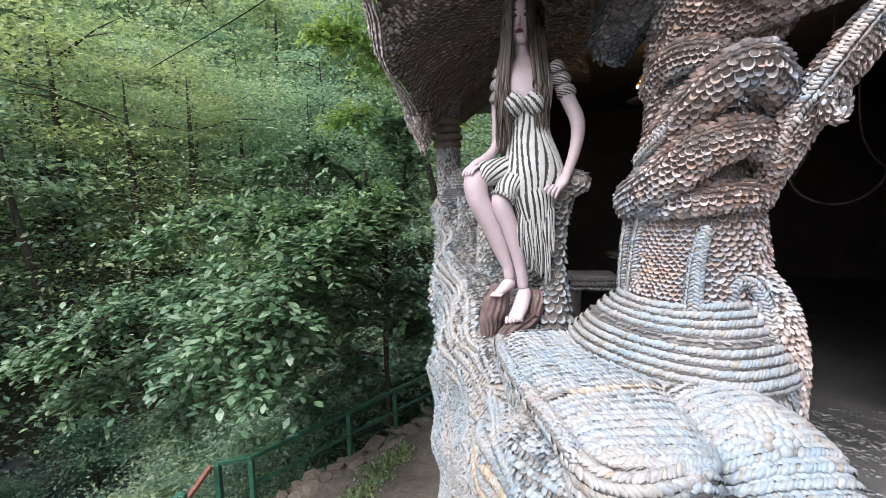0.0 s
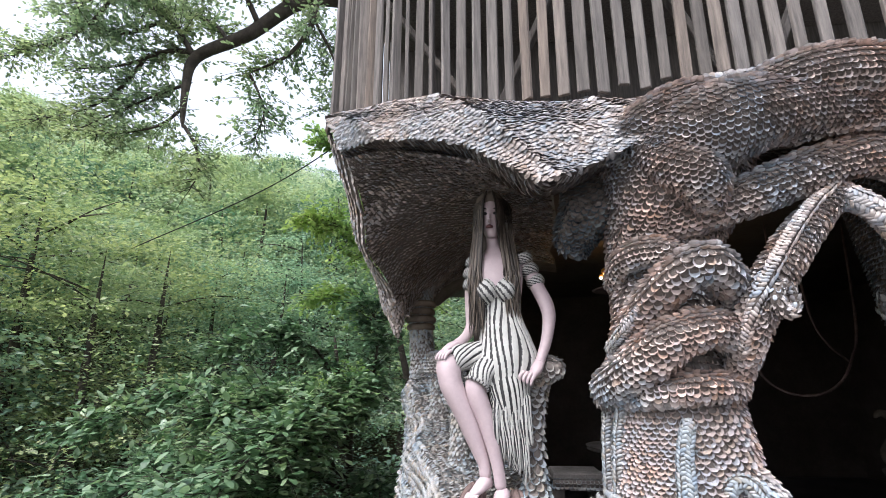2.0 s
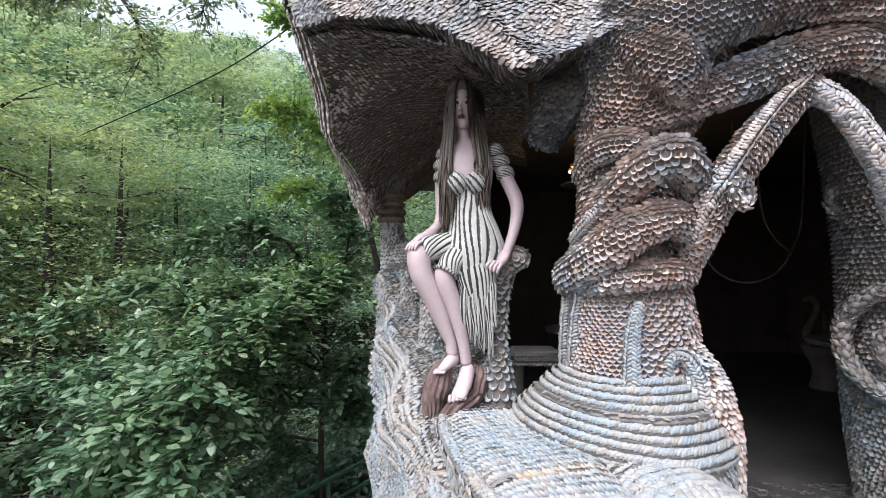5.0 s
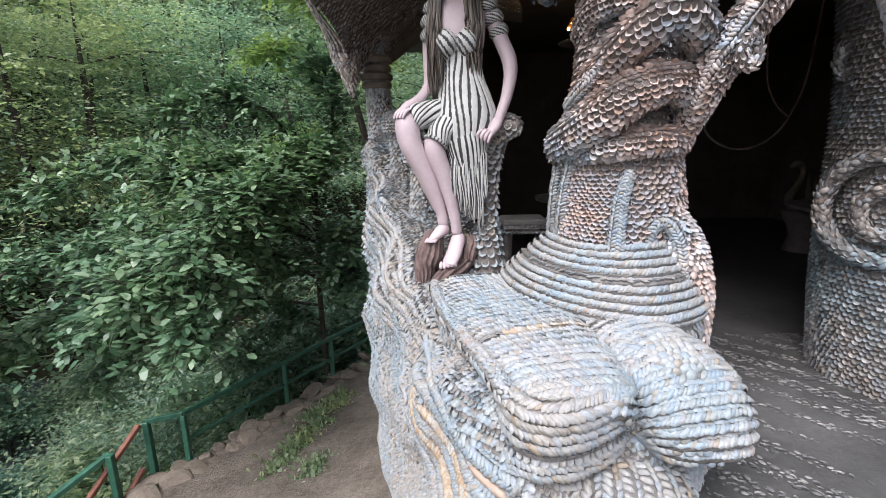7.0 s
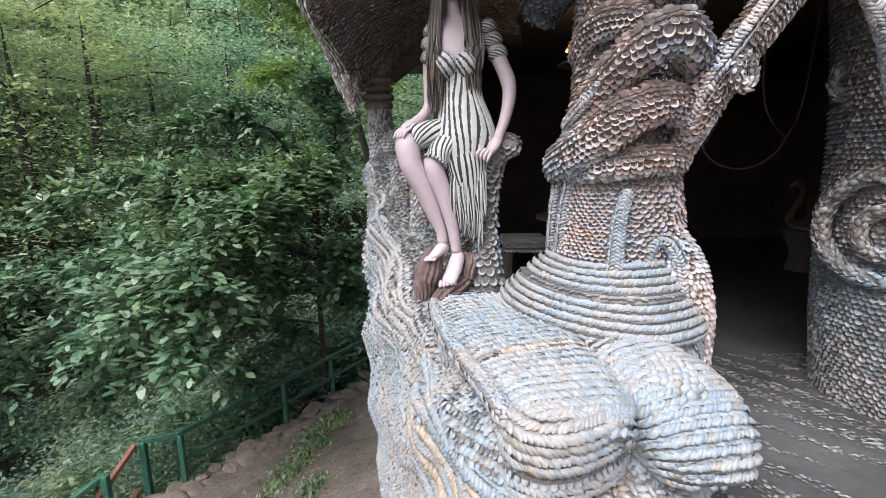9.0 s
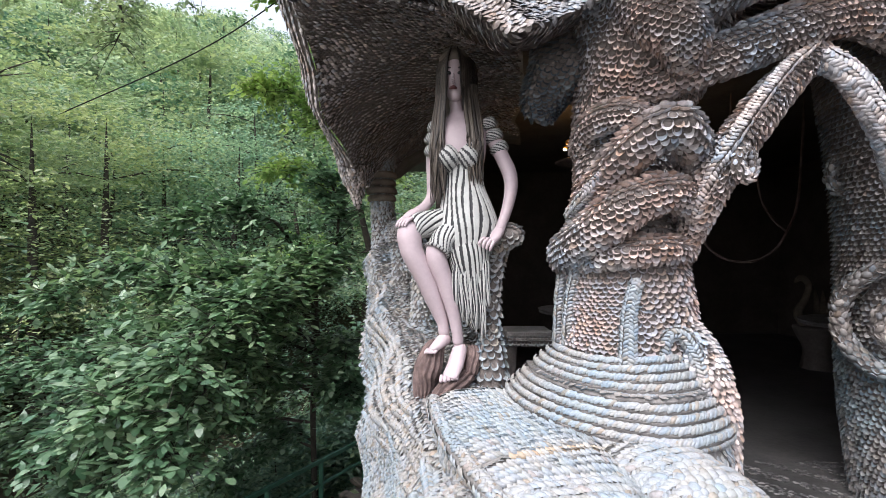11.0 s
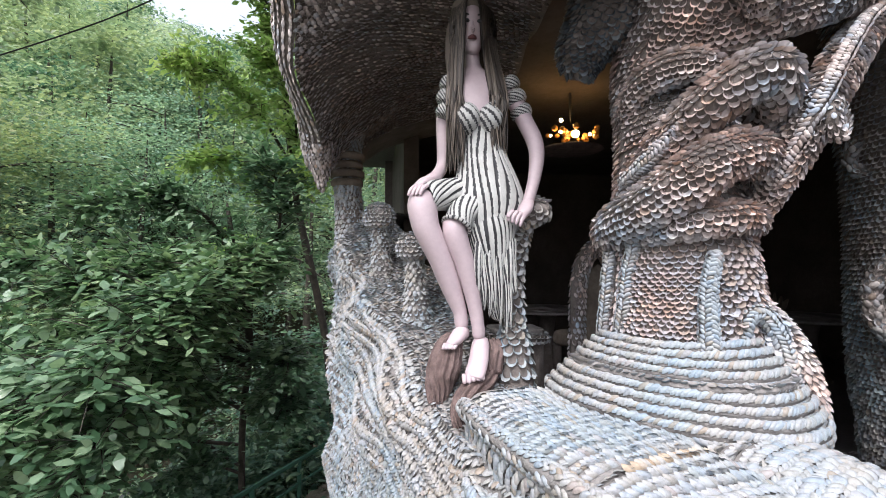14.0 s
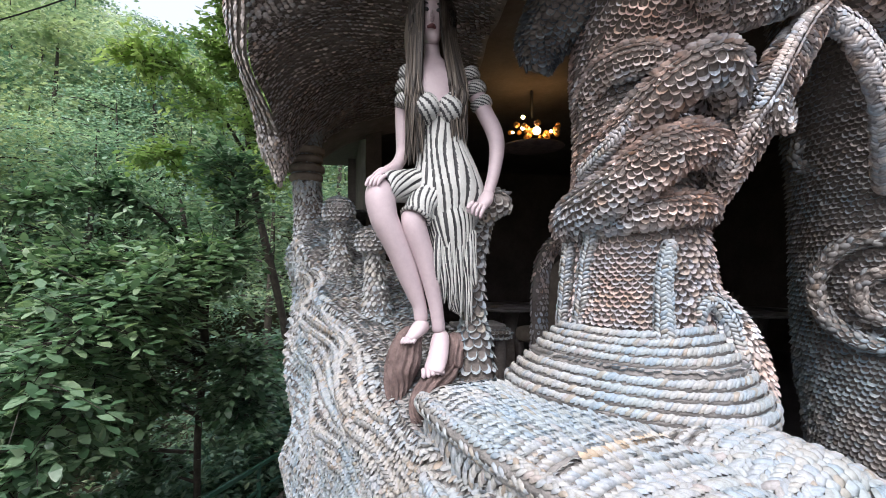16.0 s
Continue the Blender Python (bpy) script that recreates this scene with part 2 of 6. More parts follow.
def spline(pts, t):
    """Catmull-Rom through the points at t in 0..1."""
    p = np.asarray(pts, dtype=float)
    if p.ndim == 1:
        p = p[:, None]
    n = len(p)
    p = np.vstack([2 * p[0] - p[1], p, 2 * p[-1] - p[-2]])
    s = np.clip(np.asarray(t, dtype=float), 0, 1) * (n - 1)
    i = np.minimum(s.astype(int), n - 2)
    f = (s - i)[..., None]
    a, b, c, d = p[i], p[i + 1], p[i + 2], p[i + 3]
    return 0.5 * (2 * b + (c - a) * f + (2 * a - 5 * b + 4 * c - d) * f ** 2 + (3 * b - a - 3 * c + d) * f ** 3)


def unit(a):
    return a / np.maximum(np.linalg.norm(a, axis=-1, keepdims=True), 1e-9)


def wave(p, scale, seed=0):
    """A smooth pseudo-random field from crossed sines."""
    r = np.random.default_rng(seed)
    out = 0
    for k in range(6):
        d = unit(r.normal(size=3)) * scale * r.uniform(0.6, 1.7)
        out = out + np.sin(p @ d + r.uniform(0, 6.28))
    return out / 6


def sweep(pts, ra, rb=None, ref=(0, 0, 1), power=1.0, rough=0.0, rs=5.0, close=True, seed=0, rib=None):
    """S(u, v): u round the section, v along the path."""
    rb = ra if rb is None else rb
    ref = np.asarray(ref, dtype=float)

    def S(u, v):
        c = spline(pts, v)
        tan = unit(spline(pts, np.minimum(v + 1e-3, 1)) - spline(pts, np.maximum(v - 1e-3, 0)))
        side = unit(np.cross(tan, ref))
        up = np.cross(side, tan)
        a, b = spline(ra, v), spline(rb, v)
        cs, sn = np.cos(2 * np.pi * u), np.sin(2 * np.pi * u)
        cs, sn = np.sign(cs) * np.abs(cs) ** power, np.sign(sn) * np.abs(sn) ** power
        if close:
            e = np.sqrt(np.clip(1 - np.clip(1 - v / 0.06, 0, 1) ** 2, 0, 1) * np.clip(1 - np.clip(1 - (1 - v) / 0.06, 0, 1) ** 2, 0, 1))
            a, b = a * e[..., None], b * e[..., None]
        p = c + a * cs[..., None] * side - b * sn[..., None] * up
        if rib:
            p = p + unit(p - c + 1e-9) * (rib[1] * (np.abs(np.sin(np.pi * rib[0] * v)) - 0.6))[..., None]
        if rough:
            p = p + unit(p - c + 1e-9) * (rough * wave(p, rs, seed))[..., None]
        return p
    return S


def grid_of(S, nu, nv):
    u, v = np.meshgrid(np.linspace(0, 1, nu), np.linspace(0, 1, nv), indexing='ij')
    return S(u, v)


def grid_faces(nu, nv, flip=False):
    i = np.arange(nu * nv).reshape(nu, nv)
    f = np.stack([i[:-1, :-1], i[1:, :-1], i[1:, 1:], i[:-1, 1:]], -1).reshape(-1, 4)
    return f[:, ::-1] if flip else f


def sheet(name, S, nu, nv, mat, parent=None, flip=False, label="", kind=""):
    return child(name, mesh_np(name, grid_of(S, nu, nv).reshape(-1, 3), grid_faces(nu, nv, flip), mat), parent, label, kind)


def shell_form(rim, slim, height, curl=0.0):
    """One shell: a domed oval, free end towards +y, size 1."""
    a = np.arange(rim) * 2 * np.pi / rim + np.pi / rim
    ring = lambda k, z: np.stack([0.5 * slim * k * np.cos(a), 0.5 * k * np.sin(a) - 0.06 * (1 - k), np.full(rim, z)], -1)
    V = np.vstack([ring(1.0, 0.0), ring(0.66, height * 0.78), [[0, -0.06, height]]])
    V[:, 0] += curl * V[:, 1] ** 2
    F = []
    for i in range(rim):
        j = (i + 1) % rim
        F += [(i, j, rim + j), (i, rim + j, rim + i), (rim + i, rim + j, 2 * rim)]
    return V, np.array(F)


COCKLE = shell_form(8, 0.88, 0.15)
OVAL = shell_form(7, 0.64, 0.16)
BRAID = shell_form(7, 0.50, 0.20, 0.3)
SCALE = shell_form(8, 0.86, 0.13)
DISH, SLIM_DISH = shell_form(9, 0.86, -0.24), shell_form(7, 0.62, -0.20)


def lay(S, row, step, size, form=COCKLE, toward='v', tilt=24, braid=0.0, jitter=0.12, keep=None, flip=False, nu=160, nv=160, wob=0.0, seed=1, vary=0.2, cross=False, rows=0):
    """Places shells in rows over S. Returns for each a 3 x 4 frame (x, y, normal, place), already sized."""
    r = np.random.default_rng(seed)
    T = (lambda u, v: S(v, u)) if cross else S
    G = grid_of(T, nu, nv)
    len_v = np.linalg.norm(np.diff(G, axis=1), axis=-1).sum(1)
    rows = rows or max(2, int(np.median(len_v) / row))
    us, vs, odd = [], [], []
    for k in range(rows):
        fv = (k + 0.5) / rows
        j = fv * (nv - 1)
        j0 = min(int(j), nv - 2)
        line = G[:, j0] * (1 - (j - j0)) + G[:, j0 + 1] * (j - j0)
        acc = np.concatenate([[0], np.cumsum(np.linalg.norm(np.diff(line, axis=0), axis=-1))])
        m = int(acc[-1] / step)
        if m < 1:
            continue
        d = (np.arange(m) + 0.5 * (k % 2) + r.normal(0, jitter, m) * 0.5) * step
        d = d[(d > 0) & (d < acc[-1])]
        u = np.interp(d, acc, np.linspace(0, 1, nu))
        us.append(u); vs.append(np.full(len(u), fv) + (r.normal(0, jitter, len(u)) * 0.3) / rows); odd.append(np.full(len(u), k % 2))
    u, v, odd = np.concatenate(us), np.clip(np.concatenate(vs), 0, 1), np.concatenate(odd)
    if wob:
        v = np.clip(v + wob * np.sin(u * 37 + 3 * np.sin(v * 9)), 0, 1)
    e = 2e-3
    P = T(u, v)
    Tu = T(np.minimum(u + e, 1), v) - T(np.maximum(u - e, 0), v)
    Tv = T(u, np.minimum(v + e, 1)) - T(u, np.maximum(v - e, 0))
    N = unit(np.cross(Tu, Tv))
    if flip != cross:
        N = -N
    if isinstance(toward, str):
        Y = {'v': Tv, '-v': -Tv, 'u': Tu, '-u': -Tu}[toward]
    else:
        Y = np.broadcast_to(np.asarray(toward, dtype=float), P.shape)
    Y = unit(Y - (Y * N).sum(-1, keepdims=True) * N + 1e-6)
    X = np.cross(Y, N)
    ang = r.normal(0, jitter * 1.2, len(P)) + (radians(braid) * (2 * odd - 1) if braid else 0)
    c, s = np.cos(ang)[:, None], np.sin(ang)[:, None]
    X, Y = X * c + Y * s, Y * c - X * s
    ta = np.radians(tilt) * (1 + r.normal(0, 0.17, len(P)))
    ct, st = np.cos(ta)[:, None], np.sin(ta)[:, None]
    Y, N = Y * ct + N * st, N * ct - Y * st
    k = (size * (1 + r.uniform(-vary, vary, len(P))))[:, None]
    Fr = np.stack([X * k, Y * k, N * k, P + N * 0.12 * k], -1)
    ok = np.isfinite(Fr).all((1, 2)) & (np.linalg.norm(Tu, axis=-1) > 1e-7)
    if keep is not None:
        ok &= keep(P, N)
    return Fr[ok], form


def shells(parent, laid, mat, single=300, order=lambda p: p[:, 1]):
    """The nearest ones as pieces of their own, the others joined."""
    allf = []
    for f, form in laid:
        cup = np.random.default_rng(len(f)).uniform(size=len(f)) < (1.0 if form is COCKLE else 0.5 if form is OVAL else 0.0)
        allf += [(g, q) for g, q in ((f[~cup], form), (f[cup], DISH if form is COCKLE else SLIM_DISH)) if len(g)]
    place_of = np.concatenate([f[:, :, 3] for f, _ in allf])
    which = np.concatenate([np.full(len(f), i) for i, (f, _) in enumerate(allf)])
    index = np.concatenate([np.arange(len(f)) for f, _ in allf])
    rank = np.argsort(order(place_of), kind='stable')
    chosen = np.zeros(len(rank), bool)
    chosen[rank[:single]] = True
    base = {}
    Vs, Fs, n = [], [], 0
    for i, (f, (V, F)) in enumerate(allf):
        far = ~chosen[which == i][np.argsort(index[which == i])]
        g = f[far]
        if len(g):
            W = np.einsum('nij,kj->nki', g[:, :, :3], V) + g[:, None, :, 3]
            Vs.append(W.reshape(-1, 3))
            Fs.append((F[None] + (np.arange(len(g)) * len(V))[:, None, None] + n).reshape(-1, 3))
            n += len(g) * len(V)
        if (~far).any():
            me = mesh_np("shell", V, F, mat)
            for q in f[~far]:
                ob = new("shell", me)
                ob.parent = parent
                m = Matrix([list(q[r]) for r in range(3)] + [[0, 0, 0, 1]])
                ob.matrix_local = m
    if Vs:
        child("shell_cover", mesh_np("shell_cover", np.concatenate(Vs), np.concatenate(Fs), mat), parent, kind="stuff")


def box_np(w, d, h, bevel=0.0):
    bm = bmesh.new()
    bmesh.ops.create_cube(bm, size=1.0)
    bmesh.ops.scale(bm, vec=(w, d, h), verts=bm.verts)
    if bevel:
        bmesh.ops.bevel(bm, geom=bm.edges[:], offset=bevel, segments=1, affect='EDGES')
    return bm


def part(name, bm, mat, parent=None, label="", smooth=False):
    me = bpy.data.meshes.new(name)
    bm.to_mesh(me)
    bm.free()
    me.materials.append(mat)
    for p in me.polygons:
        p.use_smooth = smooth
    return child(name, me, parent, label)


def beam_between(name, a, b, w, d, mat, parent, bevel=0.006, label=""):
    a, b = Vector(a), Vector(b)
    bm = box_np(w, d, (b - a).length, bevel)
    q = (b - a).to_track_quat('Z', 'Y').to_matrix().to_4x4()
    bmesh.ops.transform(bm, matrix=Matrix.Translation((a + b) / 2) @ q, verts=bm.verts)
    return part(name, bm, mat, parent, label)


def tube(name, pts, r, mat, parent=None, n=10, m=24, label="", ref=(0.13, 0.21, 0.97), rough=0.0, rs=8.0, seed=0, rb=None):
    r = [r] * len(pts) if isinstance(r, (int, float)) else r
    return sheet(name, sweep(pts, r, rb, ref, rough=rough, rs=rs, seed=seed), n, m, mat, parent, False, label)

def rolls_on(S, lines, u0, u1, radius, sink=0.35, n=13, ref=(0.05, 0.1, 0.99)):
    """Rounded rolls lying side by side on a form, one along each line v = const."""
    out = []
    for v in lines:
        u = np.linspace(u0, u1, n)
        p, e = S(u, np.full(n, v)), 2e-3
        N = unit(np.cross(S(u + e, np.full(n, v)) - S(u - e, np.full(n, v)), S(u, np.full(n, min(v + e, 1))) - S(u, np.full(n, max(v - e, 0)))))
        c = S(np.linspace(0, 1, 24), np.full(24, v)).mean(0)
        N = N * np.sign(((p - c) * N).sum(-1, keepdims=True))
        out.append(sweep([tuple(q) for q in p - N * radius * sink], [radius] * n, None, ref))
    return out


def even_lines(S, pitch, v0, v1, u=0.75):
    """Values of v at even distances along a form."""
    v = np.linspace(v0, v1, 200)
    acc = np.concatenate([[0], np.cumsum(np.linalg.norm(np.diff(S(np.full(200, u), v), axis=0), axis=-1))])
    return [float(q) for q in np.interp(np.arange(0.5 * pitch, acc[-1], pitch), acc, v)]


def braid(S, size, step=0.0165, seed=1, keep=None, rows=4):
    """Two strands of slanting shells on the upper side of a roll."""
    return lay(S, 0.02, step, size, BRAID, 'u', 15, 34, jitter=0.07, seed=seed, cross=True, rows=rows, nu=260, nv=24, keep=keep)


# ---- the shell building: large forms ----
FLOOR = 0.28
PLAN = [(0.0, 5.7), (-0.42, 5.15), (-0.655, 4.5), (-0.61, 3.9), (-0.46, 3.3), (-0.285, 2.8), (-0.165, 2.4), (-0.095, 2.1), (0.0, 1.8),
        (0.08, 1.5), (0.16, 1.28), (0.3, 1.24), (0.55, 1.38), (0.85, 1.52), (1.02, 1.72), (1.1, 2.0), (1.1, 2.4)]
TOPS = [1.8, 1.8, 1.74, 1.5, 1.2, 0.95, 0.76, 0.75, 0.75, 0.74, 0.66, 0.64, 0.66, 0.66, 0.7, 0.8, 0.8]
ROLL = [0.3, 0.3, 0.3, 0.42, 0.5, 0.5, 0.45, 0.3, 0.2, 0.15, 0.1, 0.1, 0.1, 0.1, 0.1, 0.1, 0.1]


def wall_form(u, v):
    c = spline(PLAN, u)
    t = unit(spline(PLAN, np.minimum(u + 2e-3, 1)) - spline(PLAN, np.maximum(u - 2e-3, 0)))
    inward = np.stack([-t[..., 1], t[..., 0]], -1)
    top, roll = spline(TOPS, u)[..., 0], spline(ROLL, u)[..., 0]
    a = np.clip(v / 0.86, 0, 1)
    z = -2.4 + (top + 2.4) * a
    q = np.clip((v - 0.86) / 0.14, 0, 1)
    belly = 0.05 * np.sin(np.pi * np.clip((z + 1.6) / 2.6, 0, 1)) - 0.10 * np.clip((-1.2 - z) / 1.2, 0, 1) - 0.05 * np.clip((a - 0.93) / 0.07, 0, 1) ** 2
    off = -belly + roll * q
    p = np.stack([c[..., 0] + inward[..., 0] * off, c[..., 1] + inward[..., 1] * off, z + 0.07 * np.sin(q * 1.7)], -1)
    out = -np.stack([inward[..., 0], inward[..., 1], np.zeros_like(z)], -1)
    d = 0.045 * wave(p, 4.5, 3) + 0.028 * np.sin(9 * p[..., 2] + 5 * p[..., 1] + 2.0 * wave(p, 3.0, 5)) + 0.012 * wave(p, 14.0, 8)
    fold = 1 - np.abs(np.sin(5.5 * p[..., 1] + 1.6 * np.sin(4.5 * p[..., 2]) + 1.2 * p[..., 2]))
    d = d + 0.05 * fold ** 2 * np.clip((z + 0.6) / 1.2, 0.25, 1)
    return p + out * d[..., None]


wall_1 = tagged(sheet("wall_1", wall_form, 150, 90, M_MORTAR_PALE), "pale seashell-covered flowing wall standing above the path", "wall", kind="structure")

# braided ribs running down across the wall under the bench
def rib_path(z0, z1, u0=0.40, u1=0.645, n=9):
    f = np.linspace(0, 1, n)
    u = u0 + (u1 - u0) * f
    z = z0 + (z1 - z0) * f ** 0.8 + 0.012 * np.sin(6 * f + 9 * z0)
    v = 0.86 * (z + 2.4) / (spline(TOPS, u)[..., 0] + 2.4)
    return [tuple(float(c) for c in p) for p in wall_form(u, v)]


RIBS = [(sweep(rib_path(z0, z1, u0), [r] * 9, None, (0.1, 0.2, 0.97)), kind) for z0, z1, u0, r, kind in (
    (0.68, 0.56, 0.42, 0.020, "pale"), (0.60, 0.47, 0.40, 0.022, "pale"), (0.50, 0.36, 0.40, 0.024, "ochre"), (0.42, 0.27, 0.41, 0.022, "pale"),
    (0.33, 0.18, 0.40, 0.024, "ochre"), (0.24, 0.08, 0.42, 0.022, "pale"), (0.12, -0.04, 0.41, 0.022, "pale"))]
def wavy_path(k, u0, u1, n=15):
    """A cable winding along the upper wall, below its top."""
    f = np.linspace(0, 1, n)
    u = u0 + (u1 - u0) * f
    top = spline(TOPS, u)[..., 0]
    z = top - 0.05 - 0.085 * k + 0.035 * np.sin(13 * f + 1.9 * k)
    return [tuple(float(c) for c in p) for p in wall_form(u, 0.86 * (z + 2.4) / (top + 2.4))]


RIBS += [(sweep(wavy_path(k, u0, u1), [0.013] * 15, None, (0.1, 0.2, 0.97)), "pale") for k, u0, u1 in (
    (0, 0.21, 0.36), (1, 0.20, 0.37), (2, 0.22, 0.38), (3, 0.20, 0.36), (4.2, 0.22, 0.38), (5.6, 0.21, 0.33), (7.2, 0.22, 0.37))]
for S, kind in RIBS:
    sheet("rib", S, 12, 60, M_MORTAR_PALE, wall_1)
tube("shell_tube", rib_path(0.64, 0.52, 0.47, 0.63), 0.019, M_TUBE, wall_1, 14, 50, "smooth tan tube shell")

# overhanging canopy and the deck beam
RIM = [(-0.82, 2.6, 2.92), (-0.815, 3.0, 2.71), (-0.85, 3.36, 2.50), (-0.77, 3.9, 2.30), (-0.74, 4.2, 2.14), (-0.66, 4.6, 2.24), (-0.5, 5.2, 2.4)]
MIDDLE = [(-0.43, 2.38, 2.84), (-0.5, 2.8, 2.82), (-0.5, 3.2, 2.72), (-0.42, 3.8, 2.66), (-0.3, 4.3, 2.66), (-0.2, 4.7, 2.66), (0.0, 5.3, 2.66)]
INNER = [(0.32, 2.12, 2.46), (0.4, 2.6, 2.62), (0.5, 3.2, 2.72), (0.6, 3.8, 2.74), (0.6, 4.3, 2.74), (0.7, 4.7, 2.74), (0.8, 5.3, 2.74)]
OUTER = [(-1.0, 2.68, 3.24), (-0.97, 3.1, 2.98), (-0.96, 3.5, 2.72), (-0.93, 3.95, 2.44), (-0.90, 4.3, 2.16), (-0.84, 4.65, 2.3), (-0.7, 5.3, 2.5)]


def canopy_form(u, v):
    a, b, c = spline(RIM, v), spline(MIDDLE, v), spline(INNER, v)
    u = u[..., None]
    k = 0.42
    p = a * (u - k) * (u - 1) / k + b * u * (u - 1) / (k * (k - 1)) + c * u * (u - k) / (1 - k)
    p[..., 2] += 0.02 * wave(p, 7, 11) + 0.015 * np.sin(7 * p[..., 0] + 9 * p[..., 1])
    return p


def skirt_form(u, v):
    a, b = spline(RIM, v), spline(OUTER, v)
    u = u[..., None]
    p = a + (b - a) * u
    p[..., 0] -= 0.05 * np.sin(np.pi * u[..., 0])
    return p + 0.015 * wave(p, 9, 4)[..., None]


TAIL = sweep([(-0.80, 4.05, 2.34), (-0.80, 4.15, 2.2), (-0.79, 4.2, 2.08), (-0.79, 4.22, 1.96)], [0.10, 0.085, 0.055, 0.015], None, (0, 1, 0), rough=0.01)
canopy = tagged(sheet("ceiling", canopy_form, 50, 60, M_MORTAR, flip=True), "dark shell-studded underside of the overhanging roof", "ceiling", kind="structure")
skirt = tagged(sheet("trim", skirt_form, 12, 50, M_MORTAR), "rough shell rim of the overhanging roof", "trim", kind="structure")

sheet("hanging_tip", TAIL, 16, 20, M_MORTAR, skirt)
TOP = [(-1.0, 2.66, 3.26), (-0.5, 2.42, 3.19), (-0.1, 2.3, 3.1), (0.2, 2.26, 3.04), (0.49, 2.2, 2.99), (0.8, 2.14, 2.95), (1.05, 2.08, 3.0), (1.4, 2.08, 3.02), (1.8, 2.05, 3.02), (2.4, 2.05, 3.05), (3.2, 2.1, 3.05)]
LOW = [(-0.84, 2.58, 2.92), (-0.43, 2.38, 2.84), (-0.1, 2.24, 2.73), (0.12, 2.15, 2.56), (0.3, 2.1, 2.45), (0.55, 2.1, 2.56), (0.84, 2.08, 2.66), (1.15, 2.1, 2.62), (1.6, 2.12, 2.62), (2.2, 2.15, 2.6), (3.2, 2.2, 2.55)]


def beam_form(u, v):
    a, b = spline(TOP, u), spline(LOW, u)
    w = v[..., None]
    p = a + (b - a) * np.minimum(w / 0.86, 1)
    bulge = 0.07 * np.sin(np.pi * np.clip(v, 0, 1) ** 1.2) + 0.10 * np.clip((v - 0.5) / 0.5, 0, 1) ** 2
    lump = 1 - np.abs(np.sin(4.2 * p[..., 0] + 5.5 * p[..., 2] + 1.5 * wave(p, 4.0, 23)))
    p[..., 1] -= bulge + 0.06 * wave(p, 6.5, 21) + 0.02 * np.sin(16 * p[..., 2] + 3 * p[..., 0]) + 0.05 * lump ** 2 + 0.02 * wave(p, 15, 24)
    p[..., 1] += 0.35 * np.clip((0.08 - v) / 0.08, 0, 1)
    q = np.clip((v - 0.86) / 0.14, 0, 1)
    p[..., 1] += 0.45 * q
    p[..., 2] += 0.10 * q ** 2
    return p


beam = tagged(sheet("wall_2", beam_form, 110, 36, M_MORTAR, flip=True), "shell-encrusted wavy beam under the timber deck", "wall", kind="structure")

# pillar wrapped by a serpent-like root
pillar = thing("shell_pillar", "tree-like pillar of layered seashells with coiling roots", "pillar", at=(0, 0, 0))
PILLAR = sweep([(0.82, 2.34, 0.3), (0.82, 2.32, 0.8), (0.82, 2.30, 1.08), (0.82, 2.30, 1.3), (0.82, 2.31, 1.52), (0.85, 2.36, 1.9), (0.875, 2.40, 2.2), (0.92, 2.32, 2.5), (0.94, 2.27, 2.75)],
               [0.40, 0.37, 0.30, 0.282, 0.262, 0.235, 0.25, 0.32, 0.38], None, (0, 1, 0), rough=0.016, rs=7, close=False, seed=2)
COIL_LOW = sweep([(0.66, 2.50, 1.50), (0.565, 2.36, 1.545), (0.575, 2.17, 1.60), (0.64, 2.045, 1.68), (0.745, 1.985, 1.765), (0.87, 1.985, 1.80), (0.975, 2.05, 1.76), (1.02, 2.16, 1.68)],
                 [0.07, 0.085, 0.09, 0.088, 0.082, 0.075, 0.06, 0.04], None, rough=0.010, rs=14, seed=4)
COIL_HIGH = sweep([(0.66, 2.45, 1.62), (0.60, 2.27, 1.72), (0.63, 2.14, 1.83), (0.70, 2.02, 1.935), (0.785, 1.92, 2.015), (0.86, 1.90, 2.04), (0.945, 1.96, 1.985), (1.0, 2.10, 1.90)],
                  [0.04, 0.05, 0.058, 0.07, 0.085, 0.085, 0.065, 0.04], [0.05, 0.06, 0.065, 0.07, 0.075, 0.075, 0.06, 0.04], rough=0.012, rs=13, seed=5)
COIL_TOP = sweep([(0.62, 2.40, 2.03), (0.645, 2.25, 2.12), (0.70, 2.17, 2.15), (0.77, 2.10, 2.145), (0.83, 2.08, 2.10), (0.86, 2.12, 2.04)], [0.04, 0.055, 0.062, 0.058, 0.048, 0.03], rough=0.010, rs=14, seed=6)
LIP = sweep([(0.60, 2.22, 1.50), (0.665, 2.09, 1.545), (0.76, 2.045, 1.565), (0.87, 2.05, 1.575), (0.97, 2.12, 1.56), (1.03, 2.22, 1.53)], [0.04, 0.065, 0.075, 0.075, 0.065, 0.04], [0.03, 0.05, 0.06, 0.06, 0.05, 0.03], rough=0.010, rs=14, seed=7)
ARM = sweep([(1.02, 2.20, 1.50), (1.015, 2.07, 1.66), (1.03, 1.975, 1.81), (1.10, 1.955, 1.95), (1.25, 1.99, 2.13), (1.40, 2.03, 2.28), (1.54, 2.05, 2.385)], [0.035, 0.048, 0.066, 0.070, 0.064, 0.058, 0.05], rough=0.012, rs=12, seed=8)
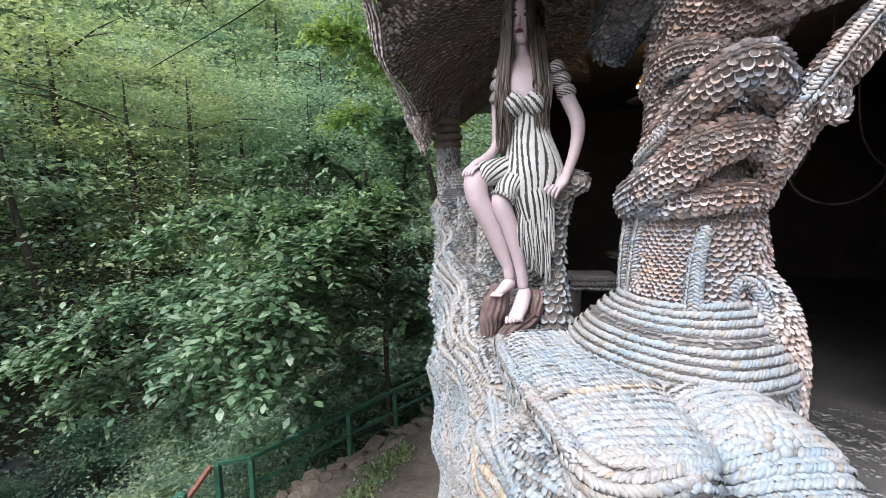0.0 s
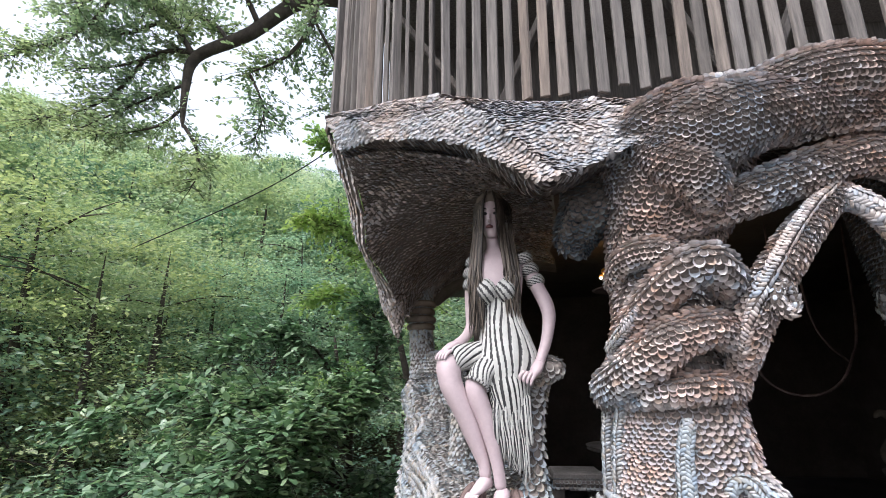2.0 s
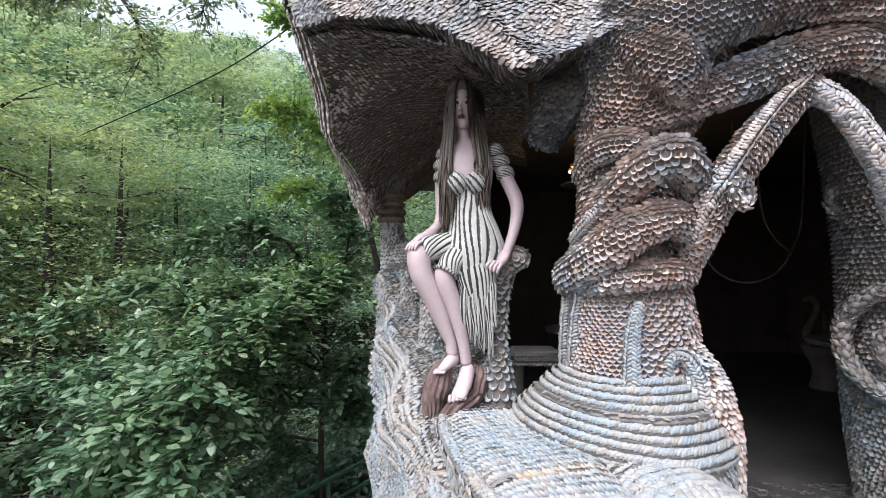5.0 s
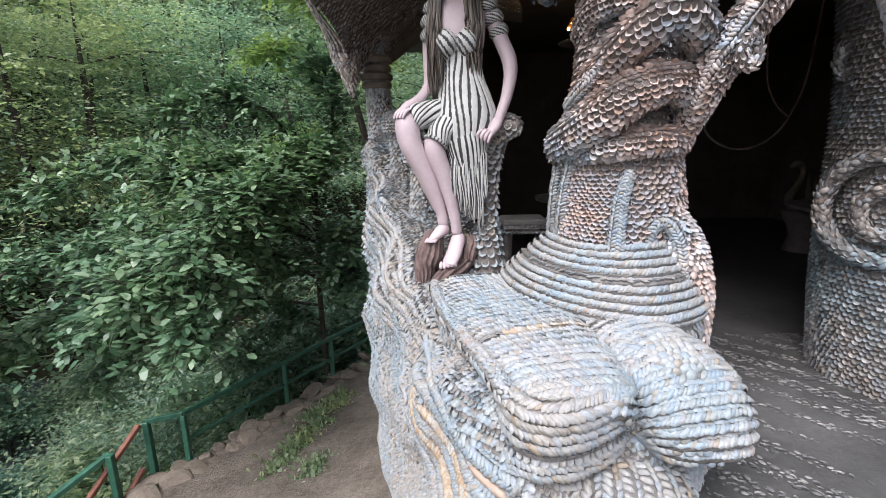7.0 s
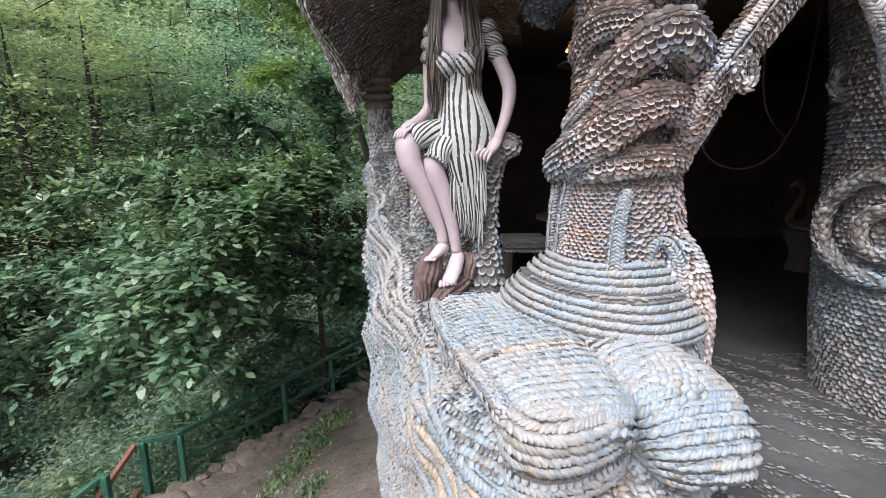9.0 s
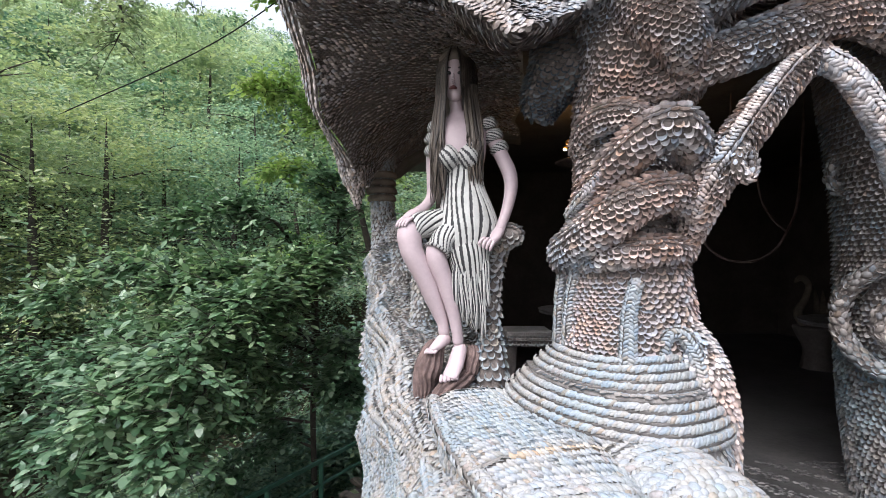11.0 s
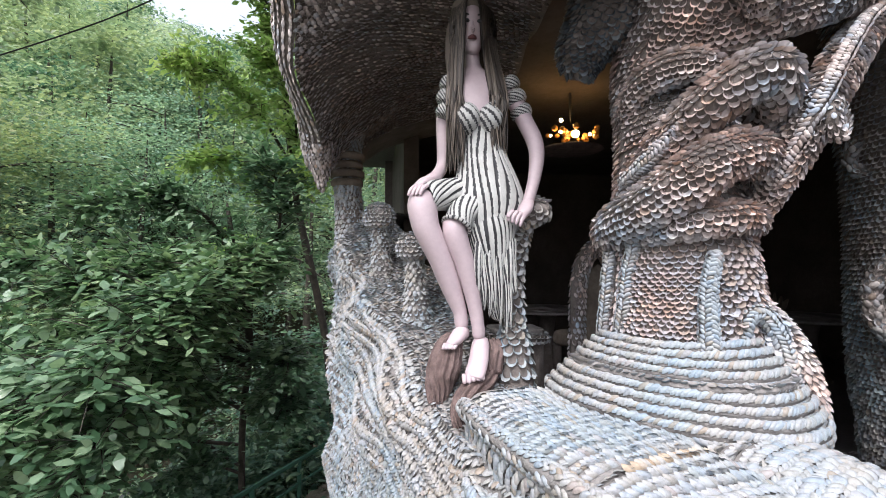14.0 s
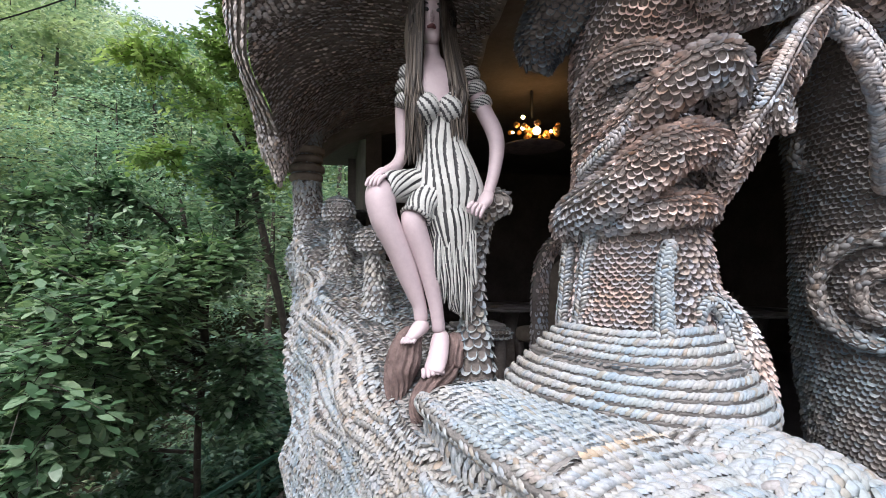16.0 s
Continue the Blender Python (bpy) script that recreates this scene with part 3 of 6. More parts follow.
ARM_CORD = sweep([(0.985, 2.01, 1.68), (0.995, 1.925, 1.81), (1.055, 1.89, 1.955), (1.195, 1.93, 2.135), (1.34, 1.975, 2.29), (1.49, 2.01, 2.41)], [0.014, 0.018, 0.02, 0.02, 0.018, 0.014])
FORK = sweep([(1.5, 2.03, 2.36), (1.6, 1.99, 2.25), (1.74, 2.0, 2.05), (1.9, 2.1, 1.85), (2.05, 2.2, 1.7)], [0.045, 0.045, 0.045, 0.045, 0.045], rough=0.01, seed=9)
LIMB_A = sweep([(0.75, 2.1, 2.52), (1.0, 1.98, 2.66), (1.3, 1.95, 2.74), (1.6, 1.97, 2.76), (2.0, 1.97, 2.72), (2.6, 2.0, 2.6)], [0.14, 0.17, 0.15, 0.14, 0.14, 0.14], rough=0.03, rs=9, seed=10)
LIMB_B = sweep([(0.8, 2.2, 2.28), (1.0, 2.08, 2.32), (1.2, 2.02, 2.38), (1.45, 2.02, 2.48), (1.7, 2.04, 2.52), (2.0, 2.1, 2.42), (2.3, 2.2, 2.2)], [0.08, 0.085, 0.085, 0.085, 0.09, 0.1, 0.1], rough=0.015, rs=12, seed=12)
FLANK = sweep([(0.96, 2.20, 1.27), (1.01, 2.13, 1.17), (1.035, 2.07, 1.0), (1.04, 2.05, 0.7), (1.02, 2.05, 0.25)], [0.05, 0.085, 0.115, 0.12, 0.11], [0.05, 0.10, 0.13, 0.14, 0.13], (0, 1, 0), rough=0.012, rs=9, seed=13)
HANG = sweep([(0.62, 2.40, 2.68), (0.55, 2.42, 2.48), (0.49, 2.45, 2.32), (0.46, 2.47, 2.21)], [0.16, 0.15, 0.10, 0.05], None, (0, 1, 0), rough=0.05, rs=16, seed=14)


APRON_BANDS = 9


def mound_form(u, v):
    """Stepped apron round the pillar's foot; u round, v outwards and down."""
    a = 2 * np.pi * (u - 0.5)
    k = np.clip((np.cos(a - 0.35) + 0.2) / 1.2, 0, 1)
    left = np.maximum(-np.sin(a), 0)
    rx, ry = 0.27 + (0.13 + 0.12 * left) * v ** 0.9, 0.27 + 0.27 * v ** 0.85
    bands = np.abs(np.sin(np.pi * APRON_BANDS * v))
    z = 1.125 - 0.24 * v - 0.03 * v ** 2 + 0.05 * left * v + 0.006 * bands - 0.30 * np.clip((v - 0.955) / 0.045, 0, 1) ** 2
    grow = 1 + 0.016 * bands
    return np.stack([0.80 + rx * grow * np.sin(a), 2.29 - ry * grow * np.cos(a) * (1 - 0.10 * np.maximum(np.sin(a), 0)), z + 0.010 * np.sin(3 * a + 1) * k], -1)


for nm, S, n, k in (("trunk", PILLAR, 48, 60), ("root_coil", COIL_LOW, 24, 60), ("root_coil", COIL_HIGH, 24, 60), ("root_coil", COIL_TOP, 20, 40), ("root_lip", LIP, 20, 40),
                    ("branch", ARM, 20, 40), ("branch_cord", ARM_CORD, 12, 40), ("branch", FORK, 14, 30), ("limb", LIMB_A, 24, 50), ("limb", LIMB_B, 20, 50), ("buttress", FLANK, 24, 30), ("shell_pendant", HANG, 20, 24)):
    sheet(nm, S, n, k, M_MORTAR, pillar)
sheet("apron", mound_form, 64, 60, M_MORTAR_PALE, pillar)
APRON_ROLLS = rolls_on(mound_form, [(k + 0.5) / APRON_BANDS for k in range(APRON_BANDS)], 0.20, 0.66, 0.021, 0.3, 17)
for S in APRON_ROLLS:
    sheet("apron_roll", S, 12, 50, M_MORTAR_PALE, pillar)
LUMPS = [sweep([(1.0, 2.0, 2.66), (1.16, 1.92, 2.76), (1.42, 1.88, 2.82), (1.68, 1.9, 2.80), (1.9, 1.97, 2.68)], [0.06, 0.10, 0.12, 0.11, 0.06], rough=0.03, rs=11, seed=24),
         sweep([(0.72, 2.1, 2.66), (0.83, 2.0, 2.52), (0.92, 1.98, 2.42), (0.98, 2.05, 2.30)], [0.09, 0.11, 0.11, 0.06], rough=0.02, rs=12, seed=25),
         sweep([(0.55, 2.12, 2.6), (0.75, 2.02, 2.74), (0.95, 1.98, 2.8), (1.12, 1.95, 2.76)], [0.06, 0.09, 0.09, 0.06], rough=0.02, rs=12, seed=26),
         sweep([(1.25, 2.0, 2.60), (1.5, 1.96, 2.66), (1.75, 1.93, 2.64), (2.0, 1.95, 2.52), (2.2, 2.0, 2.36)], [0.05, 0.055, 0.06, 0.06, 0.06], rough=0.01, rs=12, seed=27)]
CORDS = [sweep([(0.545, 2.30, 1.10), (0.545, 2.25, 1.25), (0.55, 2.24, 1.36), (0.565, 2.22, 1.47), (0.545, 2.20, 1.56), (0.56, 2.12, 1.64)], [0.022, 0.022, 0.02, 0.02, 0.02, 0.018], None, (0, 1, 0)),
         sweep([(0.53, 2.40, 1.10), (0.525, 2.36, 1.25), (0.53, 2.35, 1.36), (0.54, 2.34, 1.47)], [0.02, 0.02, 0.02, 0.018], None, (0, 1, 0)),
         sweep([(0.715, 2.005, 1.07), (0.722, 2.018, 1.2), (0.735, 2.028, 1.33), (0.765, 2.03, 1.45)], [0.034, 0.028, 0.024, 0.02], None, (0, 1, 0)),
         sweep([(0.55, 2.27, 1.72), (0.575, 2.13, 1.79), (0.635, 2.045, 1.88), (0.70, 1.96, 1.965), (0.74, 1.92, 2.0)], [0.022, 0.022, 0.021, 0.02, 0.012]),
         sweep([(0.545, 2.16, 1.60), (0.60, 2.03, 1.70), (0.66, 1.97, 1.76)], [0.02, 0.02, 0.012]),
         sweep([(0.875, 2.05, 1.10), (0.865, 2.03, 1.16), (0.885, 2.02, 1.225), (0.94, 2.02, 1.23), (0.985, 2.0, 1.15), (1.0, 1.965, 1.02), (0.995, 1.935, 0.90), (0.98, 1.925, 0.78)], [0.014, 0.020, 0.023, 0.024, 0.024, 0.022, 0.018, 0.012], None, (0.3, 1, 0))]
for S in LUMPS:
    sheet("limb", S, 22, 40, M_MORTAR, pillar)
for S in CORDS:
    sheet("shell_cord", S, 12, 30, M_MORTAR_PALE, pillar)
knot = sweep([(1.115 + 0.042 * math.cos(a * math.pi / 4), 1.89 + 0.02 * math.cos(a * math.pi / 4), 1.89 + 0.05 * math.sin(a * math.pi / 4)) for a in range(9)], [0.022] * 9, None, (0, 1, 0), close=False)
sheet("knot_ring", knot, 12, 32, M_MORTAR, pillar)

# paw-like bench in front of the pillar
bench = thing("shell_bench", "broad pale bench shaped like a paw, banded with braided shells", "bench")
SLAB = sweep([(0.10, 2.5, 0.79), (0.15, 2.25, 0.775), (0.24, 1.95, 0.765), (0.33, 1.67, 0.755), (0.37, 1.48, 0.745), (0.39, 1.36, 0.735), (0.40, 1.30, 0.71)],
             [0.16, 0.2, 0.245, 0.235, 0.20, 0.17, 0.12], [0.12, 0.12, 0.12, 0.12, 0.115, 0.105, 0.07], power=0.5, rough=0.006, rs=9, seed=15)
PAW = sweep([(0.66, 2.0, 0.74), (0.68, 1.84, 0.745), (0.73, 1.68, 0.745), (0.785, 1.54, 0.715), (0.81, 1.43, 0.64), (0.815, 1.39, 0.55)],
            [0.12, 0.15, 0.18, 0.19, 0.165, 0.10], [0.11, 0.125, 0.13, 0.135, 0.12, 0.08], power=0.7, rough=0.008, rs=9, seed=16)
TOE = sweep([(0.22, 1.62, 0.44), (0.3, 1.46, 0.44), (0.44, 1.40, 0.43), (0.62, 1.42, 0.40), (0.8, 1.52, 0.34)], [0.12, 0.14, 0.14, 0.13, 0.10], rough=0.02, rs=9, seed=17)
CORD = sweep([(-0.075, 2.37, 0.865), (-0.05, 2.12, 0.86), (0.0, 1.90, 0.852), (0.065, 1.68, 0.845), (0.125, 1.50, 0.84), (0.185, 1.31, 0.815)], [0.028] * 6)
ROLLS = [sweep([(0.19, 1.42, z), (0.215, 1.30 + k, z), (0.29, 1.255 + k, z), (0.40, 1.285 + k, z), (0.52, 1.37 + k, z), (0.57, 1.47 + k, z)], [r * 0.8, r, r, r, r, r * 0.8], rough=0.004)
         for z, r, k in ((0.80, 0.034, 0.0), (0.735, 0.036, 0.004), (0.675, 0.032, 0.02), (0.615, 0.034, 0.03))]
SEAT_ROLLS = rolls_on(SLAB, even_lines(SLAB, 0.0425, 0.10, 0.955), 0.46, 1.04, 0.0225, 0.30)
PAW_ROLLS = rolls_on(PAW, even_lines(PAW, 0.0425, 0.12, 0.96), 0.44, 1.06, 0.0225, 0.30)
for S in ROLLS:
    sheet("front_roll", S, 16, 50, M_MORTAR_PALE, bench)
for S in SEAT_ROLLS:
    sheet("seat_roll", S, 12, 40, M_MORTAR_PALE, bench)
for S in PAW_ROLLS:
    sheet("paw_roll", S, 12, 40, M_MORTAR_PALE, bench)
for nm, S in (("seat", SLAB), ("paw", PAW), ("toe", TOE), ("edge_cord", CORD)):
    sheet(nm, S, 40, 120, M_MORTAR_PALE, bench)

# side pillar of the doorway
side = thing("doorway_pillar", "thick grey shell pillar with curled shell rings beside the doorway", "pillar")


def side_form(u, v):
    a = 2 * np.pi * u
    z = FLOOR - 0.02 + 2.5 * v
    c = 0.02 * np.sin(2.2 * v * np.pi + 0.5)
    p = np.stack([2.57 - 0.20 * v + (0.46 + c) * np.cos(a), 2.42 + (0.5 + c) * np.sin(a), z], -1)
    return p + 0.03 * wave(p, 5, 31)[..., None] * np.stack([np.cos(a), np.sin(a), 0 * a], -1)


sheet("trunk", side_form, 48, 50, M_MORTAR, side)


def ring_path(c, r, nrm, turns=1.0, shrink=0.0, n=24):
    nrm = Vector(nrm).normalized()
    s = nrm.cross(Vector((0, 0, 1))).normalized()
    w = s.cross(nrm)
    return [tuple(Vector(c) + (s * math.cos(k) + w * math.sin(k)) * r * (1 - shrink * i / n)) for i in range(n + 1) for k in [2 * math.pi * turns * i / n]]


RINGS = [ring_path((2.03, 2.22, 1.24), 0.25, (-0.85, -0.5, 0), 1.0), ring_path((2.03, 2.20, 1.22), 0.11, (-0.85, -0.5, 0), 1.0), ring_path((2.05, 2.52, 1.95), 0.09, (-0.9, -0.35, 0), 1.0)]
ringS = []
for pth, r in zip(RINGS, (0.035, 0.03, 0.03)):
    S = sweep(pth, [r] * len(pth), None, (0.8, 0.6, 0.05), close=False)
    ringS.append(S)
    sheet("curl", S, 12, 60, M_MORTAR, side)

# ---- ground, path, railing, floor ----
def ground_form(x, y):
    """Height of the land: a path shelf, a stream bed below it and wooded slopes round about."""
    line = np.minimum(-3.3 + 0.59 * (y - 5.16), -0.6)                     # outer edge of the path
    d = line - x
    shelf = -2.30 + 0.20 * np.clip(x - line, -0.5, 4) - 0.02 * (y - 4)
    r = np.hypot(x, y - 3)
    bank = -2.4 - 0.75 * np.clip(d, 0, 4.5)
    slope = 0.545 - 0.02 * np.clip((x / np.maximum(r, 1) + 0.75) / 0.6, 0, 1)
    slope = slope * np.clip((y + 14) / 12, 0.1, 1)
    hill = -5.4 + slope * np.clip(r - 13.5, 0, 60) + 0.9 * np.sin(x * 0.21 + y * 0.13) * np.clip((r - 12) / 10, 0, 1)
    low = np.maximum(np.maximum(bank, -5.4), hill)
    k = np.clip(d / 0.3, 0, 1)
    far = np.clip((r - 12.5) / 2, 0, 1)
    z = shelf * (1 - k) + low * k
    z = z * (1 - far) + np.maximum(hill, low) * far
    return z + 0.03 * np.sin(3.1 * x + 1.3 * y) * np.sin(2.3 * y - x) + 0.12 * np.clip(d, 0, 1) * np.sin(1.7 * x + 0.6 * y) * np.sin(1.9 * y)


def graded(lo, hi, n, c):
    t = np.linspace(-1, 1, n)
    t = np.sign(t) * np.abs(t) ** 2.2
    return np.where(t < 0, c + t * (c - lo), c + t * (hi - c))


gx, gy = np.meshgrid(graded(-85, 85, 170, -3), graded(-85, 90, 170, 5), indexing='ij')
gz = ground_form(gx, gy)
near = (gx[:-1, :-1] < 2.0) & (gy[:-1, :-1] < 10) & (gy[:-1, :-1] > -6) & (gx[:-1, :-1] > -3.4 + 0.59 * (gy[:-1, :-1] - 5.16))
bed = (gz[:-1, :-1] < -5.0) & (gx[:-1, :-1] < -3)
ground = tagged(new("ground", mesh_np("ground", np.stack([gx, gy, gz], -1).reshape(-1, 3), grid_faces(170, 170), [M_FOREST, M_SOIL, M_RIVER], True, np.where(bed, 2, near.astype(int)).ravel())),
                "wooded gorge ground with a trodden earth path", "ground", kind="structure")

terrace = tagged(part("floor", box_np(8.0, 11.0, 0.3), M_FLOOR), "grey pebble-set terrace floor running into the dark room", "floor", kind="structure")
terrace.location = (4.35, 2.1, FLOOR - 0.15)
landing = tagged(part("floor", box_np(1.5, 3.2, 0.3), M_FLOOR), "grey landing of the terrace", "floor", kind="structure")
landing.location = (-0.4, -0.8, FLOOR - 0.15)
terrace_chips = thing("chip_paving", "grey shell chips set in rows in the terrace floor", "paving", kind="structure")


def stone(seed, w, d, h):
    r = random.Random(seed)
    bm = bmesh.new()
    bmesh.ops.create_icosphere(bm, subdivisions=2, radius=0.5)
    for v in bm.verts:
        n = v.co.normalized()
        k = 0.8 + 0.35 * noise.noise(n * 1.6 + Vector((seed * 3.1, 0, 0)))
        v.co = Vector((max(-0.4, min(0.4, n.x * k * 0.62)) * w, max(-0.4, min(0.4, n.y * k * 0.62)) * d, max(-0.4, min(0.4, n.z * k * 0.62)) * h)) * 1.25
    return bm


def edge_at(y):
    return -3.25 + 0.59 * (y - 5.16)


stone_mesh = []
for k in range(6):
    ob = part("kerb_stone", stone(k, 0.5, 0.42, 0.34), M_STONE)
    stone_mesh.append(ob.data)
    bpy.data.objects.remove(ob)
river_mesh = []
for k in range(4):
    ob = part("river_stone", stone(20 + k, 0.6, 0.5, 0.4), M_RIVER, smooth=True)
    river_mesh.append(ob.data)
    bpy.data.objects.remove(ob)
y = 3.2
k = 0
while y < 8.8:
    for side_off in (0.10, 0.34):
        ob = tagged(new("kerb_stone", stone_mesh[k % 6]), "rough brown stone edging the earth path", "stone", "stones along the path edge")
        xx = edge_at(y) + side_off + random.uniform(-0.07, 0.07)
        ob.location = (xx, y + random.uniform(-0.1, 0.1), float(ground_form(np.array(xx), np.array(y))) + 0.03 - side_off * 0.08)
        ob.rotation_euler = (random.uniform(-0.2, 0.2), random.uniform(-0.2, 0.2), random.uniform(0, 6.3))
        s = random.uniform(0.3, 0.7)
        ob.scale = (s * random.uniform(0.9, 1.6), s, s * random.uniform(0.3, 0.6))
        k += 1
    y += random.uniform(0.15, 0.34)

railing = thing("path_railing", "green painted steel railing with two bars along the path", "railing")
RAIL_TOP = -1.62
post_ys = [5.16, 6.5, 7.35, 8.2, 9.0]
pts = [(edge_at(y) - 0.02, y) for y in post_ys]
for (x0, y0) in pts:
    beam_between("post", (x0, y0, -2.75), (x0, y0, RAIL_TOP - 0.02), 0.06, 0.06, M_GREEN, railing)
for (a, b) in zip(pts[:-1], pts[1:]):
    beam_between("top_bar", (*a, RAIL_TOP), (*b, RAIL_TOP), 0.045, 0.06, M_GREEN, railing)
    beam_between("lower_bar", (*a, RAIL_TOP - 0.36), (*b, RAIL_TOP - 0.36), 0.035, 0.04, M_GREEN, railing)
e = (-3.62, 5.0, RAIL_TOP)
beam_between("top_bar", (*pts[0], RAIL_TOP), e, 0.045, 0.06, M_GREEN, railing)
beam_between("post", (e[0], e[1], -2.9), e, 0.07, 0.07, M_GREEN, railing)
stair = thing("stair_railing", "worn green and rust-red steel handrail descending beside the path", "railing")
beam_between("top_bar", (-3.66, 4.93, RAIL_TOP), (-3.9, 4.2, -2.15), 0.06, 0.05, M_RUST, stair, label="rust-red bare bar")
beam_between("lower_bar", (-3.6, 4.8, -2.1), (-3.75, 4.25, -2.55), 0.06, 0.05, M_RUST, stair, label="rust-red bare bar")
beam_between("handrail", (-3.75, 4.55, -1.72), (-4.3, 3.9, -2.05), 0.07, 0.06, M_GREEN, stair)
beam_between("post", (-3.72, 4.5, -2.9), (-3.72, 4.5, -1.70), 0.07, 0.07, M_GREEN, stair)


# ---- trees ----
def leaf_cloud(P, D, size, seed, droop=0.3, flat=1.3):
    """Folded leaves at P pointing along D, as one mesh of many islands."""
    r = np.random.default_rng(seed)
    n = len(P)
    D = unit(D + r.normal(0, 0.45, (n, 3)) + np.array([0, 0, -droop]))
    U = unit(np.array([0, 0, 1.0]) * flat + r.normal(0, 0.45, (n, 3)))
    D = unit(D - 0.6 * U * (D * U).sum(-1, keepdims=True))
    X = unit(np.cross(D, U))
    N = np.cross(X, D)
    s = (size * r.uniform(0.6, 1.25, n))[:, None]
    base, tip = P, P + D * s
    l, q = P + D * s * 0.45 - X * s * 0.27 + N * s * 0.06, P + D * s * 0.45 + X * s * 0.27 + N * s * 0.06
    l2, q2 = P + D * s * 0.8 - X * s * 0.17 + N * s * 0.02, P + D * s * 0.8 + X * s * 0.17 + N * s * 0.02
    V = np.stack([base, l, l2, tip, q2, q], 1).reshape(-1, 3)
    k = (np.arange(n) * 6)[:, None, None]
    F = np.array([(0, 5, 1), (1, 5, 4), (1, 4, 2), (2, 4, 3)])[None] + k
    return V, F.reshape(-1, 3)


def simple_cloud(P, size, seed, flat=1.5):
    r = np.random.default_rng(seed)
    n = len(P)
    U = unit(np.array([0, 0, 1.0]) * flat + r.normal(0, 0.5, (n, 3)))
    D = unit(np.cross(U, r.normal(size=(n, 3))))
    X = np.cross(D, U)
    s = (size * r.uniform(0.6, 1.3, n))[:, None]
    V = np.stack([P - D * s * 0.5, P - X * s * 0.3, P + D * s * 0.5 - U * s * 0.12, P + X * s * 0.3], 1).reshape(-1, 3)
    F = (np.array([(0, 3, 2), (0, 2, 1)])[None] + (np.arange(n) * 4)[:, None, None]).reshape(-1, 3)
    return V, F


def forest_tree(seed, height, spread, sprays, per, size, mat, label, limb_every=6):
    """Trunk, limbs and a crown of layered leaf sprays."""
    r = np.random.default_rng(seed)
    t = thing("forest_tree", label, "tree", "trees on the slopes")
    lean = r.normal(0, 0.04, 2) * height
    path = [(0, 0, -0.4), (lean[0] * 0.3, lean[1] * 0.2, height * 0.35), (lean[0], lean[1], height * 0.7), (lean[0] * 1.2, lean[1] * 1.3, height * 0.98)]
    sheet("trunk", sweep(path, [height * 0.022, height * 0.016, height * 0.009, 0.01], None, (0, 1, 0)), 8, 14, M_BARK, t)
    Ps = []
    for k in range(sprays):
        h = r.uniform(0.18, 1.0)
        a = r.uniform(0, 2 * np.pi)
        reach = spread * (0.25 + 0.75 * np.sqrt(max(0.0, 1 - ((h - 0.45) / 0.62) ** 2))) * r.uniform(0.45, 1.0)
        root = spline(path, h)
        out = np.array([np.cos(a), np.sin(a), 0.25 * r.normal() + 0.05])
        tipp = root + out * reach
        if k % limb_every == 0:
            sheet("limb", sweep([tuple(root), tuple((root + tipp) / 2 + [0, 0, 0.08 * reach]), tuple(tipp)], [height * 0.0035, height * 0.0025, 0.006], None, (0.1, 0.2, 1)), 5, 6, M_BARK, t)
        m = per
        f = r.uniform(0.35, 1.05, m)[:, None]
        w = reach * 0.34
        off = r.normal(size=(m, 3)) * np.array([w, w, 0.05 * w + 0.03])
        Ps.append(root + (tipp - root) * f + off - np.array([0, 0, 1]) * (f ** 2) * reach * 0.12)
    V, F = simple_cloud(np.concatenate(Ps), size, seed + 1)
    child("crown", mesh_np("crown", V, F, mat, False), t, kind="stuff")
    return t


WOODS = "leafy green broadleaf tree on the gorge slope"
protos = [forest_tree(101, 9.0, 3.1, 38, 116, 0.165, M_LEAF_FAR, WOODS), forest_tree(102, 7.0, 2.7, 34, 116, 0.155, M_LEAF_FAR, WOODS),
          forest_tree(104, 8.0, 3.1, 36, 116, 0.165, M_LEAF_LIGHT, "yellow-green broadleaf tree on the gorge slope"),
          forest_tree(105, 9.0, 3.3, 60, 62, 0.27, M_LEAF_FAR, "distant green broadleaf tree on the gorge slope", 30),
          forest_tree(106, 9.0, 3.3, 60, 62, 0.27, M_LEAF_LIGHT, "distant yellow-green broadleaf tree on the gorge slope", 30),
          forest_tree(108, 9.0, 3.6, 56, 48, 0.36, M_LEAF_HAZED, "far ridge tree with haze put into its pale green leaves", 56)]
fr = np.random.default_rng(55)
spots = []
tries = 0
while len(spots) < 430 and tries < 30000:
    tries += 1
    a = radians(fr.uniform(-18, 88))
    d = 12.5 + 62 * fr.uniform(0, 1) ** 0.95
    x, y = -math.sin(a) * d, 3 + math.cos(a) * d
    if x > 0.6 + 0.12 * y or (d < 17.5 and 14 < math.degrees(a) < 56):
        continue
    gap = 2.0 + d * 0.022
    if any((x - p) ** 2 + (y - q) ** 2 < gap * gap for p, q, _ in spots):
        continue
    spots.append((x, y, d))
blue = forest_tree(109, 9.6, 3.4, 80, 120, 0.13, M_LEAF_BLUE, "tall blue-green broadleaf tree above the stream")
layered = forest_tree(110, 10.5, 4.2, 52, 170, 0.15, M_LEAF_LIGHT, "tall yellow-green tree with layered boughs")
